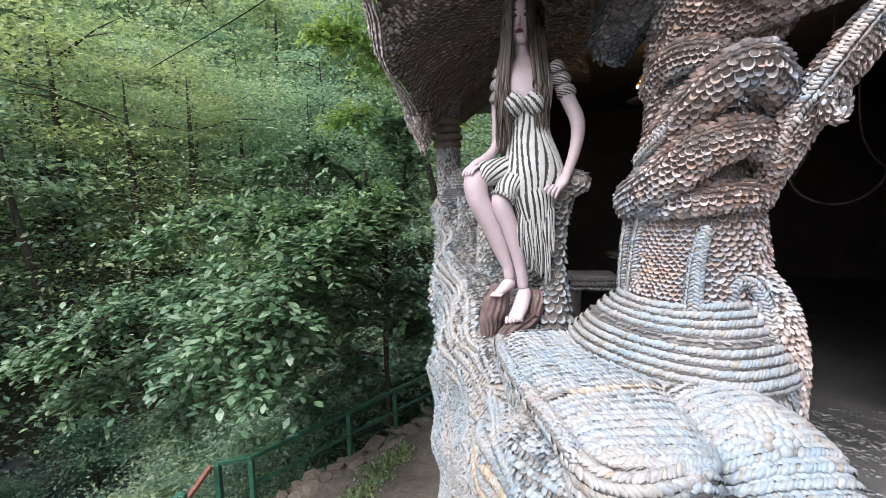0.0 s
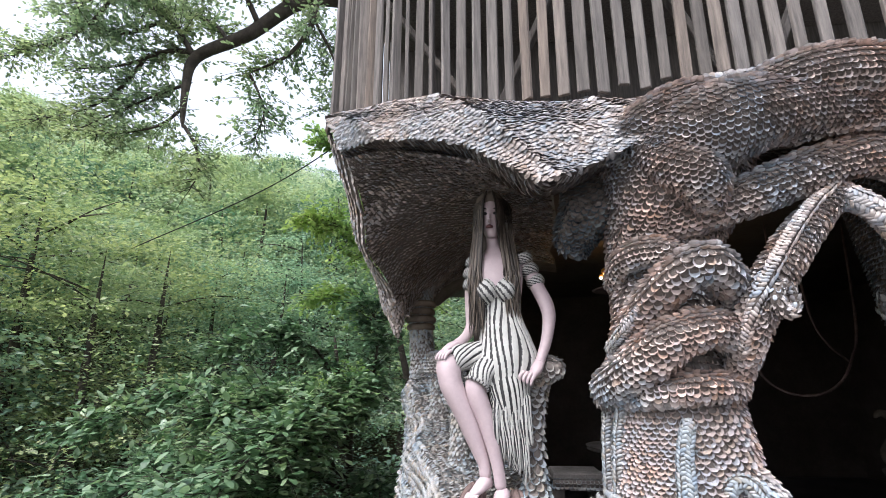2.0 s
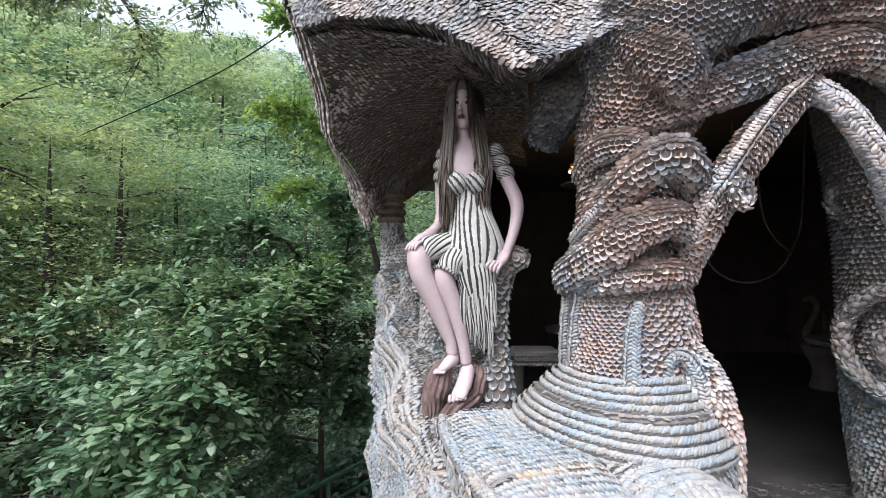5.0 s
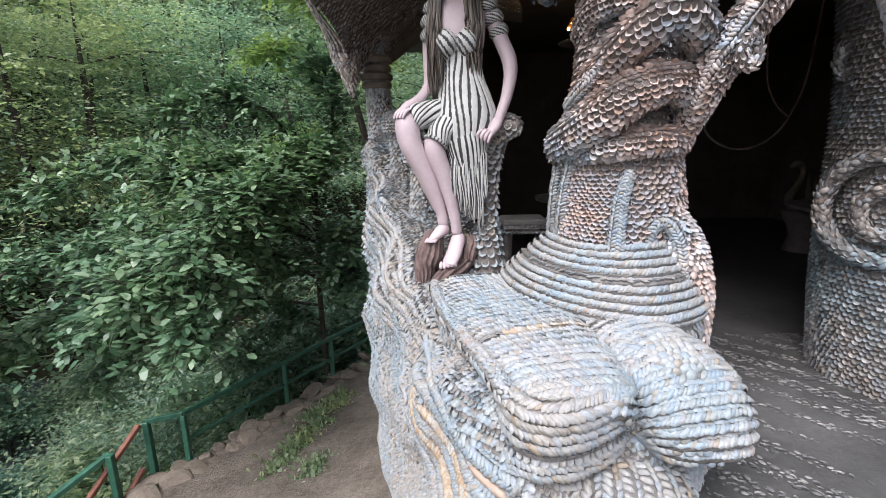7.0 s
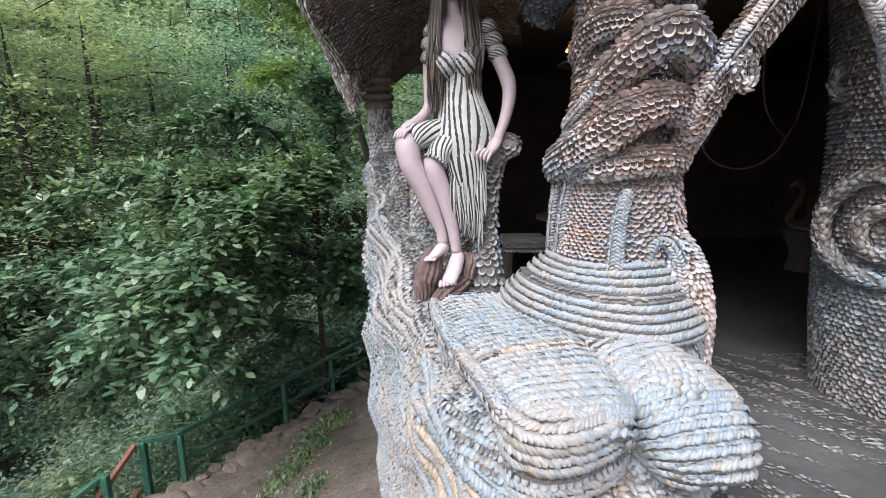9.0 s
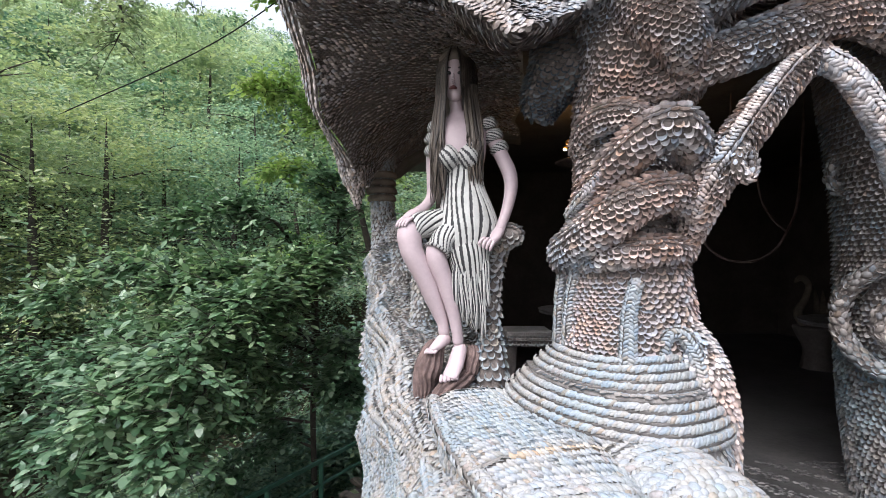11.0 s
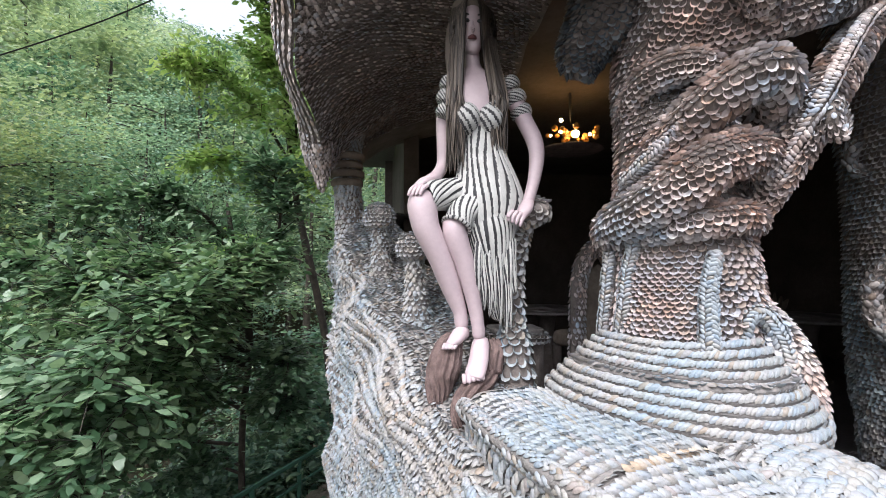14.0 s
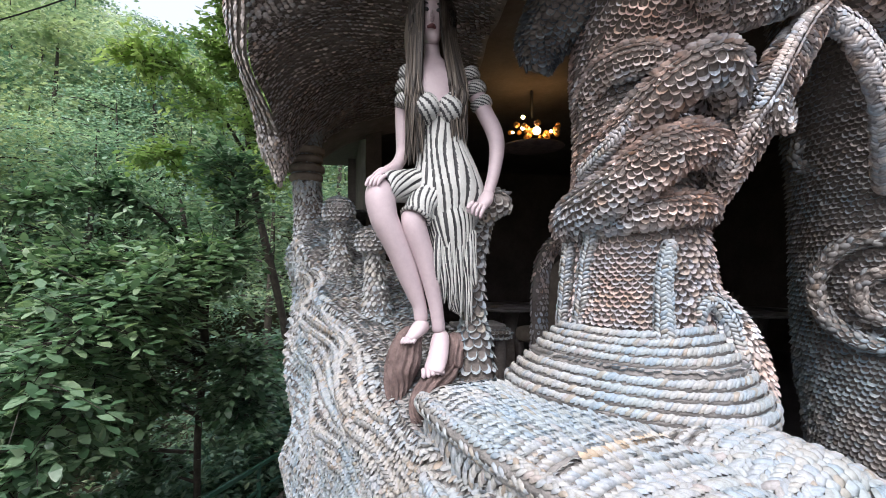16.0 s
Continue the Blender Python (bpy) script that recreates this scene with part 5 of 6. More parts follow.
garland = thing("rope_garland", "pale rope garland looped in the dark doorway", "rope")
tube("rope", [(2.05, 3.8, 2.1), (1.98, 3.8, 1.82), (2.0, 3.8, 1.62), (2.15, 3.8, 1.5), (2.35, 3.8, 1.48), (2.52, 3.8, 1.56), (2.63, 3.8, 1.72), (2.72, 3.8, 2.0), (2.78, 3.8, 2.82)], 0.010, M_ROOT, garland, 8, 60)
tube("rope", [(2.63, 3.8, 1.70), (2.5, 3.82, 1.85), (2.42, 3.82, 2.1), (2.38, 3.82, 2.82)], 0.009, M_ROOT, garland, 8, 30)
tube("rope", [(2.0, 3.8, 1.66), (2.12, 3.82, 1.9), (2.2, 3.82, 2.2), (2.22, 3.82, 2.82)], 0.009, M_ROOT, garland, 8, 30)

# ---- sill: ringed column, two shell mushrooms, ledge, driftwood ----
ringed = thing("ringed_column", "slim shell column with stacked ring mouldings under the roof rim", "column")
RC = sweep([(-0.56, 4.45, 1.5), (-0.6, 4.45, 1.9), (-0.61, 4.45, 2.1), (-0.6, 4.45, 2.45), (-0.54, 4.45, 2.75)], [0.14, 0.105, 0.10, 0.11, 0.16], None, (0, 1, 0), close=False)
sheet("shaft", RC, 18, 30, M_MORTAR, ringed)
for k, z in enumerate((2.06, 2.13, 2.2, 2.27)):
    tube("ring", ring_path((-0.61, 4.45, z), 0.105 + 0.012 * (k % 2), (0, 0.01, 1), 1.0, 0, 16), 0.032, M_STONE, ringed, 8, 40, ref=(0, 0, 1))
shells(ringed, [lay(RC, 0.028, 0.03, 0.044, OVAL, (0, 0, -1), 22, seed=81, keep=lambda p, n: n[:, 1] < 0.4)], M_PALE, 120)


def mushroom(x, y, z, h, r, seed):
    t = thing("shell_mushroom", "little mushroom of seashells growing from the sill", "ornament", "mushrooms on the sill")
    stem = sweep([(x + 0.03, y, z - 0.12), (x + 0.01, y, z + h * 0.3), (x, y, z + h * 0.8)], [r * 1.1, r * 0.6, r * 0.5], None, (0, 1, 0), close=False)
    cap = sweep([(x, y, z + h * 0.66), (x, y, z + h * 0.74), (x, y, z + h * 0.86), (x, y, z + h * 0.96), (x, y, z + h)], [r * 0.5, r * 1.0, r * 1.02, r * 0.7, r * 0.05], None, (0, 1, 0), close=False)
    sheet("stem", stem, 16, 20, M_MORTAR_PALE, t)
    sheet("cap", cap, 20, 20, M_MORTAR_PALE, t)
    shells(t, [lay(stem, 0.024, 0.026, 0.04, OVAL, (0, 0, -1), 32, seed=seed), lay(cap, 0.022, 0.028, 0.038, COCKLE, (0, 0, -1), 22, seed=seed + 1)], M_PALE, 80)


mushroom(-0.37, 3.6, 1.3, 0.5, 0.095, 83)
mushroom(-0.19, 3.15, 1.14, 0.44, 0.09, 85)

ledge = thing("statue_ledge", "rough shell-covered stump carrying the seated statue", "pedestal")
PED = sweep([(0.235, 2.64, 0.7), (0.225, 2.65, 1.0), (0.225, 2.68, 1.15), (0.228, 2.69, 1.35), (0.24, 2.69, 1.52), (0.24, 2.69, 1.62)], [0.10, 0.075, 0.05, 0.05, 0.068, 0.10], None, (0, 1, 0), rough=0.012, rs=12, seed=18)
KNOB = sweep([(0.16, 2.68, 1.63), (0.27, 2.67, 1.645), (0.33, 2.64, 1.655), (0.395, 2.62, 1.665)], [0.06, 0.062, 0.058, 0.03], rough=0.02, rs=14, seed=19)
sheet("stump", PED, 20, 30, M_MORTAR, ledge)
sheet("knob", KNOB, 20, 20, M_MORTAR, ledge)
shells(ledge, [lay(PED, 0.04, 0.042, 0.056, COCKLE, (0, 0, -1), 26, seed=87, keep=lambda p, n: n[:, 1] < 0.5), lay(KNOB, 0.034, 0.032, 0.044, COCKLE, (0, 0, -1), 30, seed=88)], M_PALE, 150)

drift = thing("driftwood_stump", "brown grooved driftwood stump under the statue's feet", "driftwood")


def groove(S, n):
    def T(u, v):
        p = S(u, v)
        c = S(u * 0, v) * 0.5 + S(u * 0 + 0.5, v) * 0.5
        return p + unit(p - c) * (0.007 * np.sin(n * 2 * np.pi * u + 6 * v + 2 * np.sin(5 * v)))[..., None]
    return T


sheet("stump", groove(sweep([(-0.045, 2.62, 1.09), (-0.08, 2.61, 1.045), (-0.108, 2.60, 0.963), (-0.13, 2.59, 0.89), (-0.145, 2.57, 0.825), (-0.155, 2.54, 0.755)], [0.03, 0.055, 0.068, 0.058, 0.038, 0.012]), 13), 80, 46, M_ROOT, drift)
sheet("root", groove(sweep([(0.12, 2.62, 0.93), (0.06, 2.56, 0.90), (-0.01, 2.51, 0.872), (-0.06, 2.45, 0.838), (-0.082, 2.41, 0.79), (-0.075, 2.38, 0.72)], [0.03, 0.042, 0.045, 0.036, 0.024, 0.012]), 8), 50, 46, M_ROOT, drift)
sheet("root", groove(sweep([(0.13, 2.66, 1.06), (0.125, 2.62, 1.0), (0.11, 2.58, 0.92)], [0.03, 0.036, 0.03]), 8), 40, 24, M_ROOT, drift)

# ---- statue ----
SV, SF, SM = [], [], []


def add(S, nu, nv, slot, pick=None):
    g = grid_of(S, nu, nv)
    f = grid_faces(nu, nv)
    n = sum(len(v) for v in SV)
    SV.append(g.reshape(-1, 3)); SF.append(f + n)
    if pick is None:
        SM.append(np.full(len(f), slot))
    else:
        iu, iv = np.divmod(np.arange(len(f)), nv - 1)
        SM.append(pick(iu / (nu - 1), iv / (nv - 1)))


def striped(n, twist=0.0, width=0.29, wob=0.012):
    return lambda u, v: np.where(np.mod((u + twist * v + wob * np.sin(v * 8 + u * 25)) * n, 1.0) < width, 2, 1)


def carved(S, n, twist=0.0, wob=0.012, depth=0.004):
    """Stripes cut slightly into the cloth."""
    def T(u, v):
        p = S(u, v)
        c = S(u * 0, v) * 0.5 + S(u * 0 + 0.5, v) * 0.5
        ph = np.mod((u + twist * v + wob * np.sin(v * 8 + u * 25)) * n, 1.0)
        return p - unit(p - c) * (depth * (ph < 0.36))[..., None]
    return T


Yr = (0, 1, 0)
# head, neck and chest
add(sweep([(0.045, 2.70, 2.395), (0.044, 2.70, 2.42), (0.043, 2.715, 2.455), (0.042, 2.725, 2.51), (0.04, 2.73, 2.57), (0.04, 2.735, 2.62), (0.04, 2.735, 2.65)], [0.018, 0.036, 0.050, 0.060, 0.064, 0.056, 0.03], [0.02, 0.045, 0.062, 0.074, 0.078, 0.066, 0.03], Yr), 28, 44, 0)
add(sweep([(0.045, 2.735, 2.46), (0.048, 2.735, 2.40), (0.052, 2.73, 2.34), (0.058, 2.72, 2.285), (0.065, 2.70, 2.22), (0.075, 2.69, 2.12), (0.08, 2.68, 2.0)], [0.036, 0.038, 0.044, 0.10, 0.145, 0.135, 0.11], [0.036, 0.038, 0.042, 0.052, 0.068, 0.08, 0.07], Yr), 28, 44, 0)
for sx in (0.005, 0.108):
    add(carved(sweep([(sx, 2.665, 2.135), (sx, 2.63, 2.09), (sx, 2.628, 2.055), (sx, 2.66, 2.005)], [0.03, 0.058, 0.058, 0.03], [0.03, 0.05, 0.052, 0.03], Yr), 9, 0.5), 72, 24, 1, striped(9, 0.5, 0.42))
# dress: bodice, hips, both thighs, the hanging drape
DR = sweep([(0.082, 2.685, 2.09), (0.084, 2.68, 2.03), (0.085, 2.68, 1.96), (0.088, 2.67, 1.88), (0.098, 2.655, 1.78), (0.103, 2.64, 1.69), (0.10, 2.62, 1.60), (0.10, 2.60, 1.54)], [0.120, 0.112, 0.108, 0.122, 0.150, 0.170, 0.150, 0.11], [0.075, 0.07, 0.07, 0.082, 0.10, 0.105, 0.085, 0.06], Yr)
add(carved(DR, 24), 288, 50, 1, striped(24, 0.0, 0.34))
TH_R = sweep([(0.13, 2.68, 1.70), (0.05, 2.64, 1.685), (-0.02, 2.595, 1.64), (-0.058, 2.57, 1.575)], [0.105, 0.088, 0.068, 0.060], [0.085, 0.08, 0.066, 0.06], close=False)
add(carved(TH_R, 15, 0.3), 180, 36, 1, striped(15, 0.3, 0.34))
TH_L = sweep([(0.05, 2.70, 1.74), (-0.08, 2.65, 1.722), (-0.15, 2.62, 1.712), (-0.19, 2.605, 1.70)], [0.10, 0.08, 0.072, 0.068], [0.085, 0.074, 0.07, 0.068], close=False)
add(carved(TH_L, 15, 0.3), 180, 36, 1, striped(15, 0.3, 0.34))
LAP = sweep([(0.115, 2.62, 1.66), (0.11, 2.60, 1.54), (0.11, 2.60, 1.42), (0.125, 2.61, 1.29), (0.145, 2.615, 1.15)], [0.13, 0.105, 0.08, 0.062, 0.03], [0.075, 0.062, 0.045, 0.034, 0.012], Yr, rough=0.010, rs=24)
add(carved(LAP, 24, 0.15, 0.012), 288, 50, 1, striped(24, 0.15, 0.42, 0.012))
for k, (x0, b0) in enumerate(((0.035, 1.30), (0.058, 1.20), (0.082, 1.17), (0.108, 1.19), (0.132, 1.13), (0.158, 1.08), (0.18, 1.11), (0.195, 1.28))):
    add(carved(sweep([(x0 * 0.9 + 0.02, 2.575, 1.53), (x0, 2.565 + 0.012 * (k % 2), 1.42), (x0 + 0.006 * (k % 3), 2.575, 1.30), (x0 + 0.012, 2.59, b0)], [0.021, 0.020, 0.017, 0.004], [0.018, 0.016, 0.014, 0.004], Yr), 6, 0.2), 72, 30, 1, striped(6, 0.2, 0.5))
# legs and feet
add(sweep([(-0.185, 2.62, 1.70), (-0.204, 2.60, 1.678), (-0.205, 2.59, 1.645), (-0.197, 2.585, 1.596), (-0.183, 2.585, 1.551), (-0.126, 2.60, 1.436), (-0.084, 2.615, 1.335), (-0.05, 2.62, 1.242), (-0.031, 2.622, 1.185), (-0.025, 2.625, 1.11)], [0.060, 0.064, 0.065, 0.062, 0.059, 0.053, 0.049, 0.038, 0.031, 0.032], [0.06, 0.064, 0.065, 0.062, 0.060, 0.056, 0.053, 0.041, 0.034, 0.034], (0.2, 1, 0.3)), 24, 60, 0)
add(sweep([(-0.012, 2.645, 1.10), (-0.036, 2.60, 1.10), (-0.066, 2.57, 1.078), (-0.098, 2.55, 1.058)], [0.030, 0.034, 0.033, 0.020], [0.034, 0.032, 0.024, 0.014]), 20, 24, 0)
add(sweep([(-0.045, 2.60, 1.60), (-0.062, 2.585, 1.585), (-0.065, 2.575, 1.55), (-0.050, 2.578, 1.495), (-0.018, 2.585, 1.407), (0.02, 2.595, 1.262), (0.043, 2.60, 1.142), (0.050, 2.605, 1.07)], [0.048, 0.053, 0.053, 0.051, 0.045, 0.035, 0.029, 0.030], [0.048, 0.053, 0.053, 0.052, 0.048, 0.038, 0.031, 0.032], (0.2, 1, 0.3)), 24, 56, 0)
add(sweep([(0.064, 2.62, 1.06), (0.054, 2.595, 1.045), (0.032, 2.545, 0.985), (0.008, 2.505, 0.945), (-0.002, 2.49, 0.925)], [0.032, 0.040, 0.044, 0.044, 0.034], [0.036, 0.036, 0.030, 0.022, 0.016]), 20, 30, 0)
for k in range(5):
    xt = -0.040 + 0.019 * k
    add(sweep([(xt + 0.004, 2.51, 0.945), (xt, 2.485, 0.928), (xt - 0.002, 2.470 + 0.006 * abs(k - 1), 0.910 + 0.004 * k)], [0.011, 0.011, 0.008]), 10, 8, 0)
    xq = -0.118 + 0.012 * k
    add(sweep([(xq + 0.012, 2.565, 1.065), (xq, 2.54, 1.055), (xq - 0.008, 2.528, 1.047)], [0.009, 0.009, 0.006]), 10, 8, 0)
# arms and fingers
add(sweep([(0.225, 2.71, 2.25), (0.262, 2.705, 2.17), (0.30, 2.69, 2.08), (0.332, 2.67, 2.0), (0.340, 2.65, 1.92), (0.318, 2.62, 1.81), (0.285, 2.59, 1.72), (0.262, 2.565, 1.67)], [0.042, 0.041, 0.040, 0.040, 0.036, 0.030, 0.026, 0.026], None, (0.3, 1, 0.2)), 18, 48, 0)
add(sweep([(0.272, 2.575, 1.69), (0.245, 2.55, 1.645), (0.215, 2.54, 1.605)], [0.028, 0.036, 0.024], [0.022, 0.026, 0.018]), 16, 16, 0)
for k in range(4):
    add(sweep([(0.245 - 0.018 * k, 2.53, 1.632 + 0.004 * k), (0.222 - 0.02 * k, 2.515, 1.60 + 0.006 * k), (0.212 - 0.017 * k, 2.515, 1.568 + 0.008 * k)], [0.011, 0.010, 0.007]), 10, 12, 0)
add(sweep([(-0.06, 2.74, 2.22), (-0.085, 2.75, 2.1), (-0.088, 2.75, 1.98), (-0.092, 2.74, 1.88), (-0.13, 2.69, 1.815), (-0.18, 2.64, 1.78)], [0.042, 0.036, 0.032, 0.030, 0.028, 0.024], None, (0.3, 1, 0.2)), 18, 40, 0)
add(sweep([(-0.165, 2.65, 1.788), (-0.20, 2.61, 1.77), (-0.235, 2.59, 1.742)], [0.026, 0.032, 0.022], [0.02, 0.02, 0.015]), 16, 16, 0)
for k in range(4):
    add(sweep([(-0.232 + 0.016 * k, 2.585 - 0.008 * k, 1.75), (-0.258 + 0.016 * k, 2.565 - 0.008 * k, 1.728), (-0.272 + 0.016 * k, 2.555 - 0.008 * k, 1.698)], [0.010, 0.009, 0.006]), 10, 12, 0)
# sleeves: ruffled bands
for side_x, bands in ((1, ((0.225, 2.265, 0.050), (0.252, 2.20, 0.054), (0.282, 2.135, 0.052))), (-1, ((-0.07, 2.25, 0.042), (-0.083, 2.185, 0.044), (-0.087, 2.12, 0.042)))):
    for x0, z0, r0 in bands:
        add(carved(sweep([(x0 - 0.015 * side_x, 2.712, z0 + 0.032), (x0 - 0.005 * side_x, 2.708, z0 + 0.012), (x0 + 0.006 * side_x, 2.702, z0 - 0.015), (x0 + 0.012 * side_x, 2.70, z0 - 0.03)], [r0 * 0.7, r0, r0, r0 * 0.75], None, Yr), 13, 0.35), 130, 16, 1, striped(13, 0.35, 0.5))
# ruffle at the neckline and hem
add(sweep([(-0.055, 2.66, 2.13), (-0.01, 2.62, 2.125), (0.05, 2.63, 2.085), (0.115, 2.615, 2.135), (0.19, 2.65, 2.17)], [0.015] * 5), 10, 60, 1, lambda u, v: np.where(np.mod(v * 24, 1) < 0.35, 2, 1))
add(sweep(ring_path((-0.058, 2.57, 1.575), 0.062, (-0.45, -0.35, -0.8), 1.0, 0, 16), [0.009] * 17, None, (0, 0.5, 0.8), close=False), 8, 64, 1, lambda u, v: np.where(np.mod(v * 20, 1) < 0.35, 2, 1))
# plain face relief
add(sweep([(0.034, 2.648, 2.535), (0.031, 2.642, 2.51), (0.030, 2.630, 2.488), (0.032, 2.65, 2.48)], [0.006, 0.008, 0.012, 0.008]), 10, 12, 0)
add(sweep([(0.010, 2.655, 2.452), (0.032, 2.644, 2.456), (0.054, 2.656, 2.453)], [0.005, 0.011, 0.005]), 10, 12, 4)
for ex in (0.006, 0.068):
    add(sweep([(ex - 0.017, 2.664, 2.532), (ex, 2.654, 2.538), (ex + 0.017, 2.664, 2.534)], [0.004, 0.009, 0.004]), 10, 12, 2)
    add(sweep([(ex - 0.022, 2.664, 2.558), (ex, 2.655, 2.568), (ex + 0.022, 2.664, 2.560)], [0.002, 0.004, 0.002]), 8, 10, 2)
# hair: cap and long locks
add(sweep([(0.04, 2.79, 2.66), (0.04, 2.80, 2.56), (0.045, 2.80, 2.40), (0.05, 2.79, 2.22)], [0.06, 0.105, 0.115, 0.09], [0.04, 0.05, 0.045, 0.03], Yr), 20, 20, 3)
add(sweep([(0.04, 2.755, 2.55), (0.04, 2.75, 2.61), (0.04, 2.74, 2.66), (0.04, 2.74, 2.70)], [0.082, 0.088, 0.08, 0.03], [0.07, 0.085, 0.075, 0.03], Yr), 24, 20, 3)
hr = np.random.default_rng(17)
for k in range(250):
    sgn = -1 if k % 2 else 1
    b = hr.uniform(0, 1)
    x0 = 0.04 - 0.044 - 0.05 * b if sgn < 0 else 0.04 + 0.036 + 0.085 * b
    x1 = (-0.022 - 0.062 * b) if sgn < 0 else (0.105 + 0.08 * b)
    y1 = 2.60 + 0.05 * hr.uniform(0, 1)
    zb = (hr.uniform(1.80, 2.12) if sgn < 0 else hr.uniform(1.86, 2.15))
    add(sweep([(0.04 + sgn * 0.015, 2.69 + 0.05 * b, 2.70), (x0 - sgn * 0.004, 2.655 + 0.07 * b, 2.60), (x0 + sgn * 0.004, 2.65 + 0.07 * b, 2.44), (x1, y1 + 0.02, 2.22), (x1 + hr.normal(0, 0.008), y1 - 0.005, (2.2 + zb) / 2), (x1 + hr.normal(0, 0.012), y1 + 0.005, zb)],
              [0.009, 0.0085, 0.008, 0.0075, 0.006, 0.0015]), 5, 18, 3)
statue = tagged(new("seated_statue", mesh_np("seated_statue", np.concatenate(SV), np.concatenate(SF), [M_SKIN, M_WHITE, M_BLACK, M_HAIR, M_LIP], True, np.concatenate(SM))),
                "painted seated statue in a black and white striped dress", "statue")


# ---- stream stones and grass ----
rr = random.Random(9)
for k in range(110):
    a, d = radians(rr.uniform(20, 75)), rr.uniform(7.5, 15.0)
    x, y = -math.sin(a) * d, 3 + math.cos(a) * d
    z = float(ground_form(np.array(x), np.array(y)))
    if z > -4.6:
        continue
    ob = tagged(new("river_stone", river_mesh[k % 4]), "grey rounded stone lying in the stream bed", "stone", "stones in the stream bed")
    s = rr.uniform(0.3, 1.5) * rr.uniform(0.5, 1)
    ob.location, ob.scale, ob.rotation_euler = (x, y, z + 0.08 * s), (s, s, s * 0.8), (rr.uniform(-0.2, 0.2), rr.uniform(-0.2, 0.2), rr.uniform(0, 6.3))


def grass_tuft(x, y, n, h, seed):
    r = np.random.default_rng(seed)
    z = ground_form(np.array(x), np.array(y))
    P = np.stack([x + r.normal(0, 0.10, n), y + r.normal(0, 0.13, n), np.full(n, float(z) - 0.01)], -1)
    D = unit(r.normal(0, 0.5, (n, 3)) + [0, 0, 1.0])
    V, F = leaf_cloud(P, D, h, seed, -0.4, 0.1)
    tagged(new("grass_tuft", mesh_np("grass_tuft", V, F, M_LEAF_LIGHT, False)), "small green weed tuft on the earth path", "grass", "weeds on the path", "stuff")


for k, (x, y) in enumerate(((-1.88, 4.92), (-1.80, 5.2), (-1.86, 5.86), (-1.94, 4.65), (-1.65, 6.36), (-1.5, 4.5), (-1.72, 5.5), (-1.6, 6.1))):
    grass_tuft(x, y, 200, 0.075, 300 + k)

# ---- shells: pieces of the pillar, bench and walls, last ----
front = lambda p, n: n[:, 1] - 0.35 * np.abs(n[:, 0]) < 0.35
paw_patch = lambda p: np.hypot((p[:, 0] - 0.77) / 0.085, (p[:, 1] - 1.52) / 0.10) < 1
topside = lambda p, n: n[:, 2] > -0.5
OCHRE_ROLL = 15
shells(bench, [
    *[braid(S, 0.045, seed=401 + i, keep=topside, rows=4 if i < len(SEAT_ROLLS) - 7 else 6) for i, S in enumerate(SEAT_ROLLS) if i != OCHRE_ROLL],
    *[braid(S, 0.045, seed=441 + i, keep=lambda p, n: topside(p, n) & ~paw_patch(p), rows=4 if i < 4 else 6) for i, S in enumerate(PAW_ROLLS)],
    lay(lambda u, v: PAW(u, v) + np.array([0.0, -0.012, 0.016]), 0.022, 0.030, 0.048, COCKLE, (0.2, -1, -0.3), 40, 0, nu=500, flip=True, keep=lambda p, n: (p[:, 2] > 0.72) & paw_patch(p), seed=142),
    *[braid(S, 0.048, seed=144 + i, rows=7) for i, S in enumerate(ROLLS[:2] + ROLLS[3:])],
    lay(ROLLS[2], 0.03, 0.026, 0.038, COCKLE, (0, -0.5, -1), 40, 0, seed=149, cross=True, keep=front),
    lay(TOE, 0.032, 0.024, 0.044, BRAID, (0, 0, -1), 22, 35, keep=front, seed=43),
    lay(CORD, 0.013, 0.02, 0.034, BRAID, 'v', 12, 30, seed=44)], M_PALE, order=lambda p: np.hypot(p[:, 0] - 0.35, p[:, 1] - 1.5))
shells(bench, [braid(SEAT_ROLLS[OCHRE_ROLL], 0.045, seed=419, keep=lambda p, n: topside(p, n) & (p[:, 0] > 0.2))], M_OCHRE, 0)
shells(pillar, [
    *[braid(S, 0.040, 0.0155, seed=461 + i, keep=lambda p, n: n[:, 1] < 0.75) for i, S in enumerate(APRON_ROLLS) if i != 4],
    lay(APRON_ROLLS[4], 0.03, 0.026, 0.036, COCKLE, (0, -0.4, -1), 44, 0, seed=145, cross=True, rows=4, keep=lambda p, n: n[:, 2] > -0.3),
    lay(lambda u, v: mound_form(u, 0.93 + 0.06 * v), 0.03, 0.028, 0.036, COCKLE, (0, -0.4, -1), 48, 0, flip=True, rows=2, keep=lambda p, n: (p[:, 1] < 2.55) & (p[:, 0] < 0.98), seed=147),
    lay(mound_form, 0.02, 0.026, 0.04, OVAL, (0, -0.2, -1), 30, 0, flip=True, rows=300, nv=600, keep=lambda p, n: (p[:, 1] < 2.4) & (p[:, 2] < 0.85) & (np.random.default_rng(4).uniform(size=len(p)) < 0.6), seed=146)], M_PALE, 150)
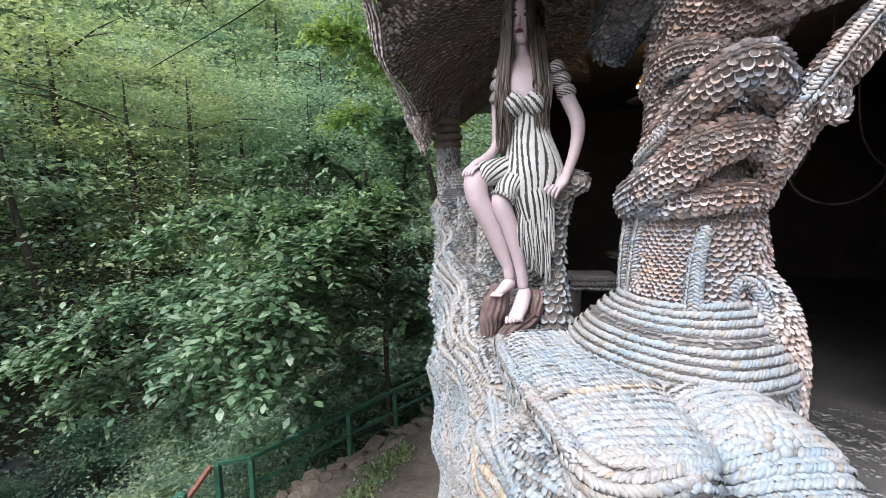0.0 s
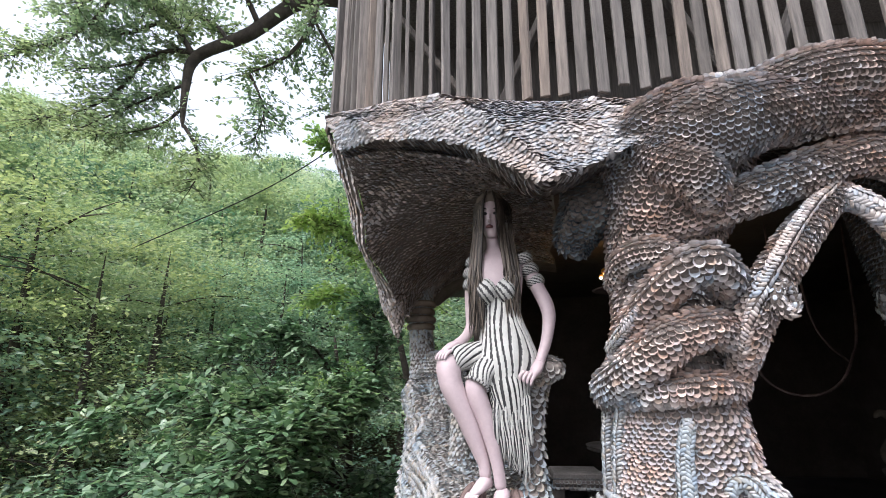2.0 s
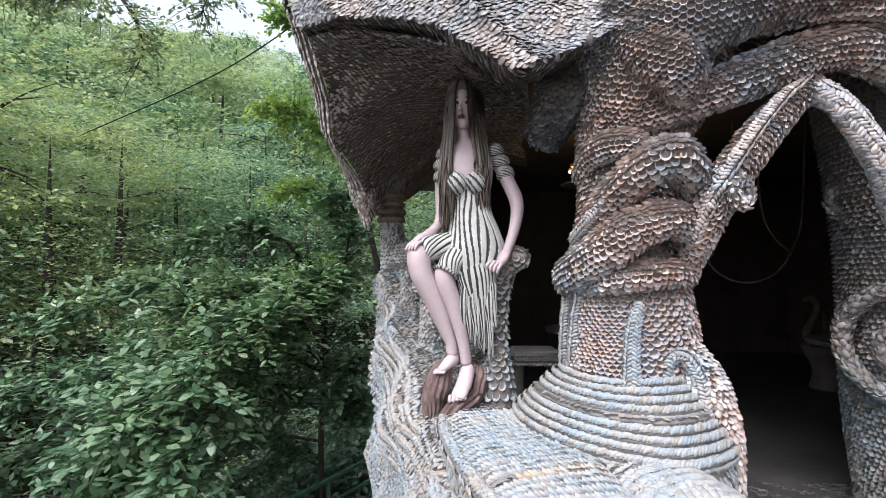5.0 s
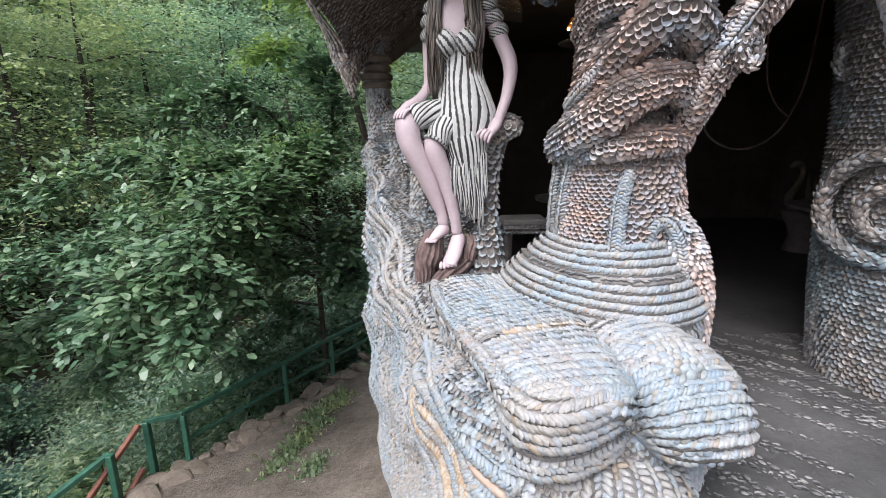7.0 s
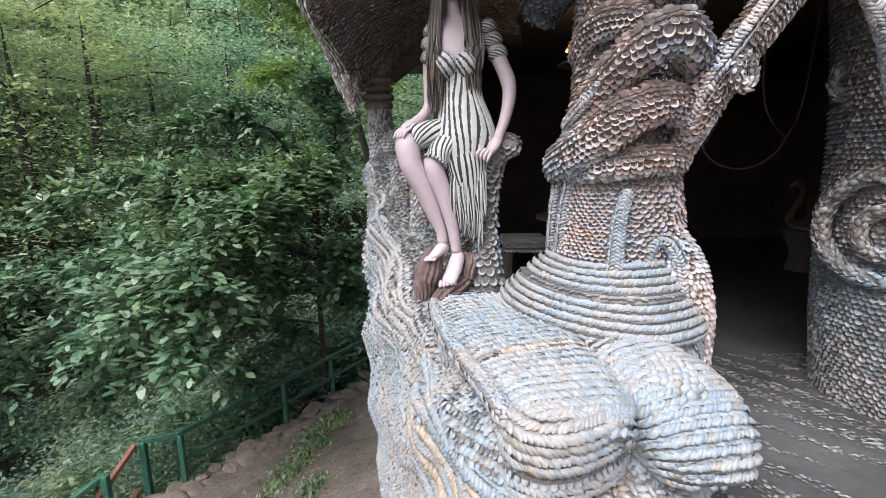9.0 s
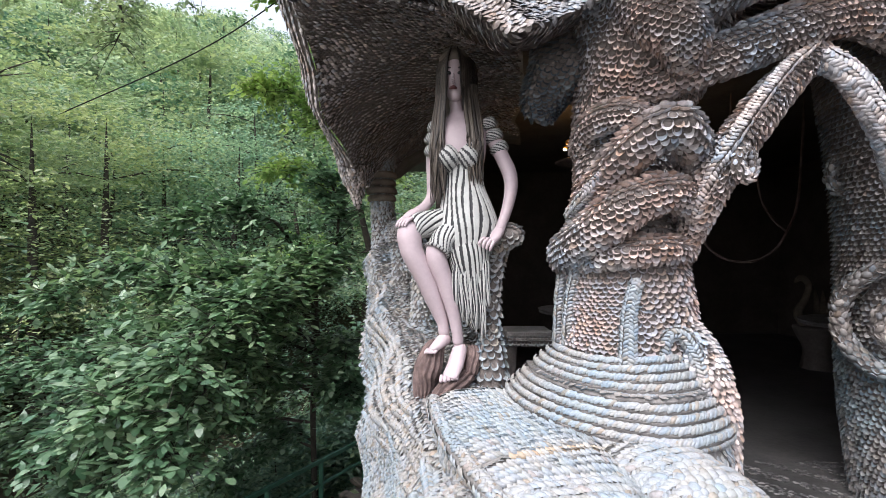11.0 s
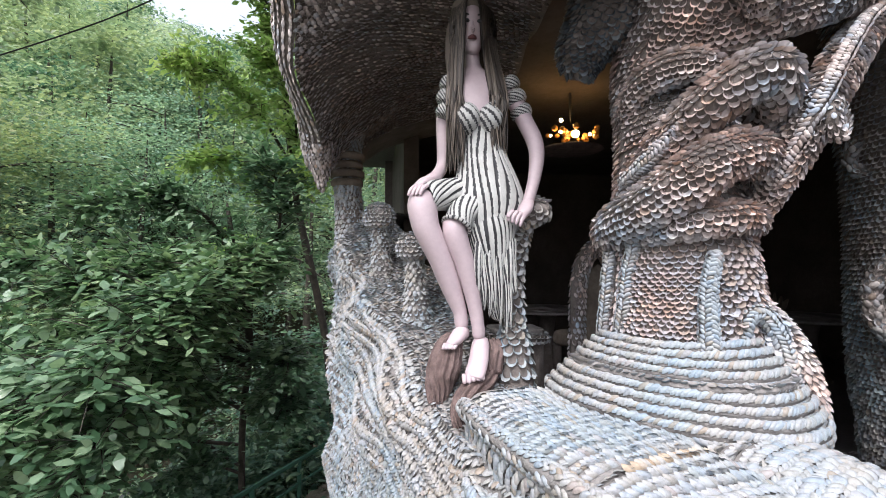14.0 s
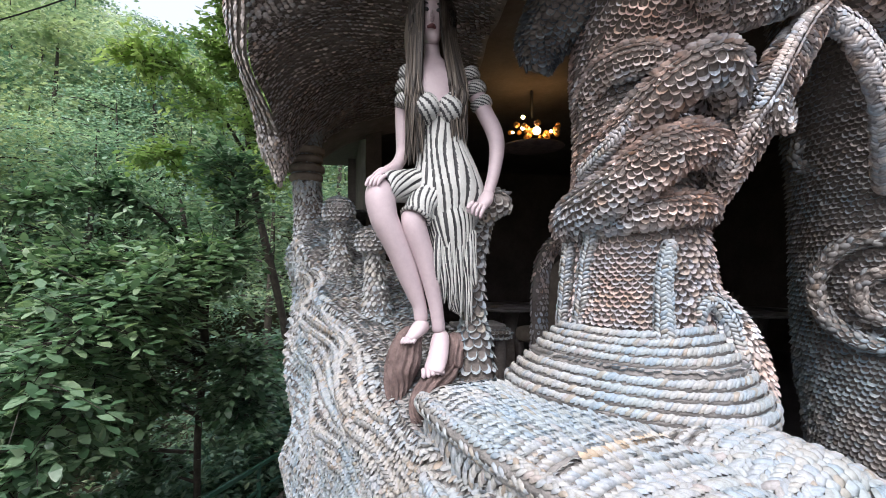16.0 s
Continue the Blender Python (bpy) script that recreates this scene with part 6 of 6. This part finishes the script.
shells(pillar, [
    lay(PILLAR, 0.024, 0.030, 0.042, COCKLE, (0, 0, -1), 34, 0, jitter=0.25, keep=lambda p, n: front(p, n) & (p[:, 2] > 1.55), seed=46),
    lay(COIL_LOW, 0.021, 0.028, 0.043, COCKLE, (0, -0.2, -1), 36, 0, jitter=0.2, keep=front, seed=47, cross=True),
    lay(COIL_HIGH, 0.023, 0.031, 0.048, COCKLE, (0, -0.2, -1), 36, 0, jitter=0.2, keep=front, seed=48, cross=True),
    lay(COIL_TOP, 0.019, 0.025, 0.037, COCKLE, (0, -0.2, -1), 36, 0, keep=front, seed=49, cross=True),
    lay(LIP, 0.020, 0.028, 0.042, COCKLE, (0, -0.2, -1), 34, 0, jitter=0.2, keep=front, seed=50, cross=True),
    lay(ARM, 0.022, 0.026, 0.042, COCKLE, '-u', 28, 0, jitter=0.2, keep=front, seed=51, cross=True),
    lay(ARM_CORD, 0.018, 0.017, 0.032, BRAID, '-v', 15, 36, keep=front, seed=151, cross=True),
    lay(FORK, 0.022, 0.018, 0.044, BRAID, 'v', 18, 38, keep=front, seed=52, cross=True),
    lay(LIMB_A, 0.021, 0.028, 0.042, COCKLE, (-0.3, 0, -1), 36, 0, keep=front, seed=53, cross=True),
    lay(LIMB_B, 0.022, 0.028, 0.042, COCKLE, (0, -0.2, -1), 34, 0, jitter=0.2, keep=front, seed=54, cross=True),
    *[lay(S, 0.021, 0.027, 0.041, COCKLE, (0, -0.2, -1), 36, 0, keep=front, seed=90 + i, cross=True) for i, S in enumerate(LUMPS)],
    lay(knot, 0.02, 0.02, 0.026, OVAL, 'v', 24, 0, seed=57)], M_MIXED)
shells(pillar, [lay(S, 0.016, 0.016, 0.030, BRAID, 'v', 14, 38, keep=front, seed=95 + i, cross=True) for i, S in enumerate(CORDS)], M_CORD, 60)
shells(pillar, [
    lay(PILLAR, 0.024, 0.029, 0.042, COCKLE, (0, 0, -1), 26, 0, jitter=0.08, keep=lambda p, n: front(p, n) & (p[:, 2] > 1.05) & (p[:, 0] < 0.74) & (p[:, 2] <= 1.55), seed=246),
    lay(PILLAR, 0.030, 0.036, 0.052, COCKLE, (0, 0, -1), 26, 0, jitter=0.2, keep=lambda p, n: front(p, n) & (p[:, 2] > 1.05) & (p[:, 0] >= 0.74) & (p[:, 2] <= 1.55), seed=247)], M_ROSE, 200)
shells(pillar, [lay(FLANK, 0.026, 0.022, 0.044, OVAL, (0, 0, -1), 34, 0, keep=lambda p, n: n[:, 1] < 0.6, seed=55)], M_MIXED, 60)
shells(pillar, [lay(HANG, 0.030, 0.030, 0.044, COCKLE, (0, 0, -1), 38, 0, keep=front, seed=56)], M_BLUE, 100)
shells(side, [lay(side_form, 0.026, 0.032, 0.045, COCKLE, (0, 0, -1), 32, 0, keep=lambda p, n: (n[:, 0] < 0.3) & (n[:, 1] < 0.6), seed=58)], M_GREY)
shells(side, [lay(S, 0.03, 0.028, 0.042, OVAL, 'v', 14, 25, seed=59 + i) for i, S in enumerate(ringS)], M_GREY, 60)
shells(beam, [lay(beam_form, 0.021, 0.028, 0.043, SCALE, (0, -0.1, -1), 36, 0, jitter=0.25, flip=True, seed=64, nu=300)], M_BEAM_SHADED)
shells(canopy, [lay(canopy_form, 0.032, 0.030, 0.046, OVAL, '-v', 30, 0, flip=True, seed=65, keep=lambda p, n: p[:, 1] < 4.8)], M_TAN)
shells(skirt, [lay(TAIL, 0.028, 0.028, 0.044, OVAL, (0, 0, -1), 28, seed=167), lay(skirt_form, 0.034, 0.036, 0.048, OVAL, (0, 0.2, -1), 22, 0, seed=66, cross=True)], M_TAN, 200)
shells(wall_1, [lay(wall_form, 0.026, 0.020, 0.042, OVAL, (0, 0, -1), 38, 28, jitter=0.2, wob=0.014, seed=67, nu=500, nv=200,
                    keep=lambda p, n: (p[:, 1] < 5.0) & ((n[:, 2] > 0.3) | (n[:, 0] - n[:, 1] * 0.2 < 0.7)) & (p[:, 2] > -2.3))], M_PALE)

for kind, mat in (("pale", M_PALE), ("ochre", M_OCHRE)):
    shells(wall_1, [lay(S, 0.018, 0.017, 0.042, BRAID, 'v', 16, 38, seed=170 + i, cross=True) for i, (S, q) in enumerate(RIBS) if q == kind], mat, 0)


def paving_form(u, v):
    """Stretch of terrace set with shell chips."""
    x, y = 0.95 + 2.2 * u, 0.6 + 2.4 * v
    return np.stack([x, y, FLOOR + 0.001 + 0 * x], -1)


shells(terrace_chips, [lay(paving_form, 0.028, 0.026, 0.027, OVAL, (0.7, -0.7, 0), 3, 0, jitter=0.5, vary=0.45, seed=120,
                           keep=lambda p, n: (wave(p * 1.0, 9.0, 40) + 0.6 * np.sin(26 * (p[:, 0] + p[:, 1])) > -0.15))], M_CHIP, 120)
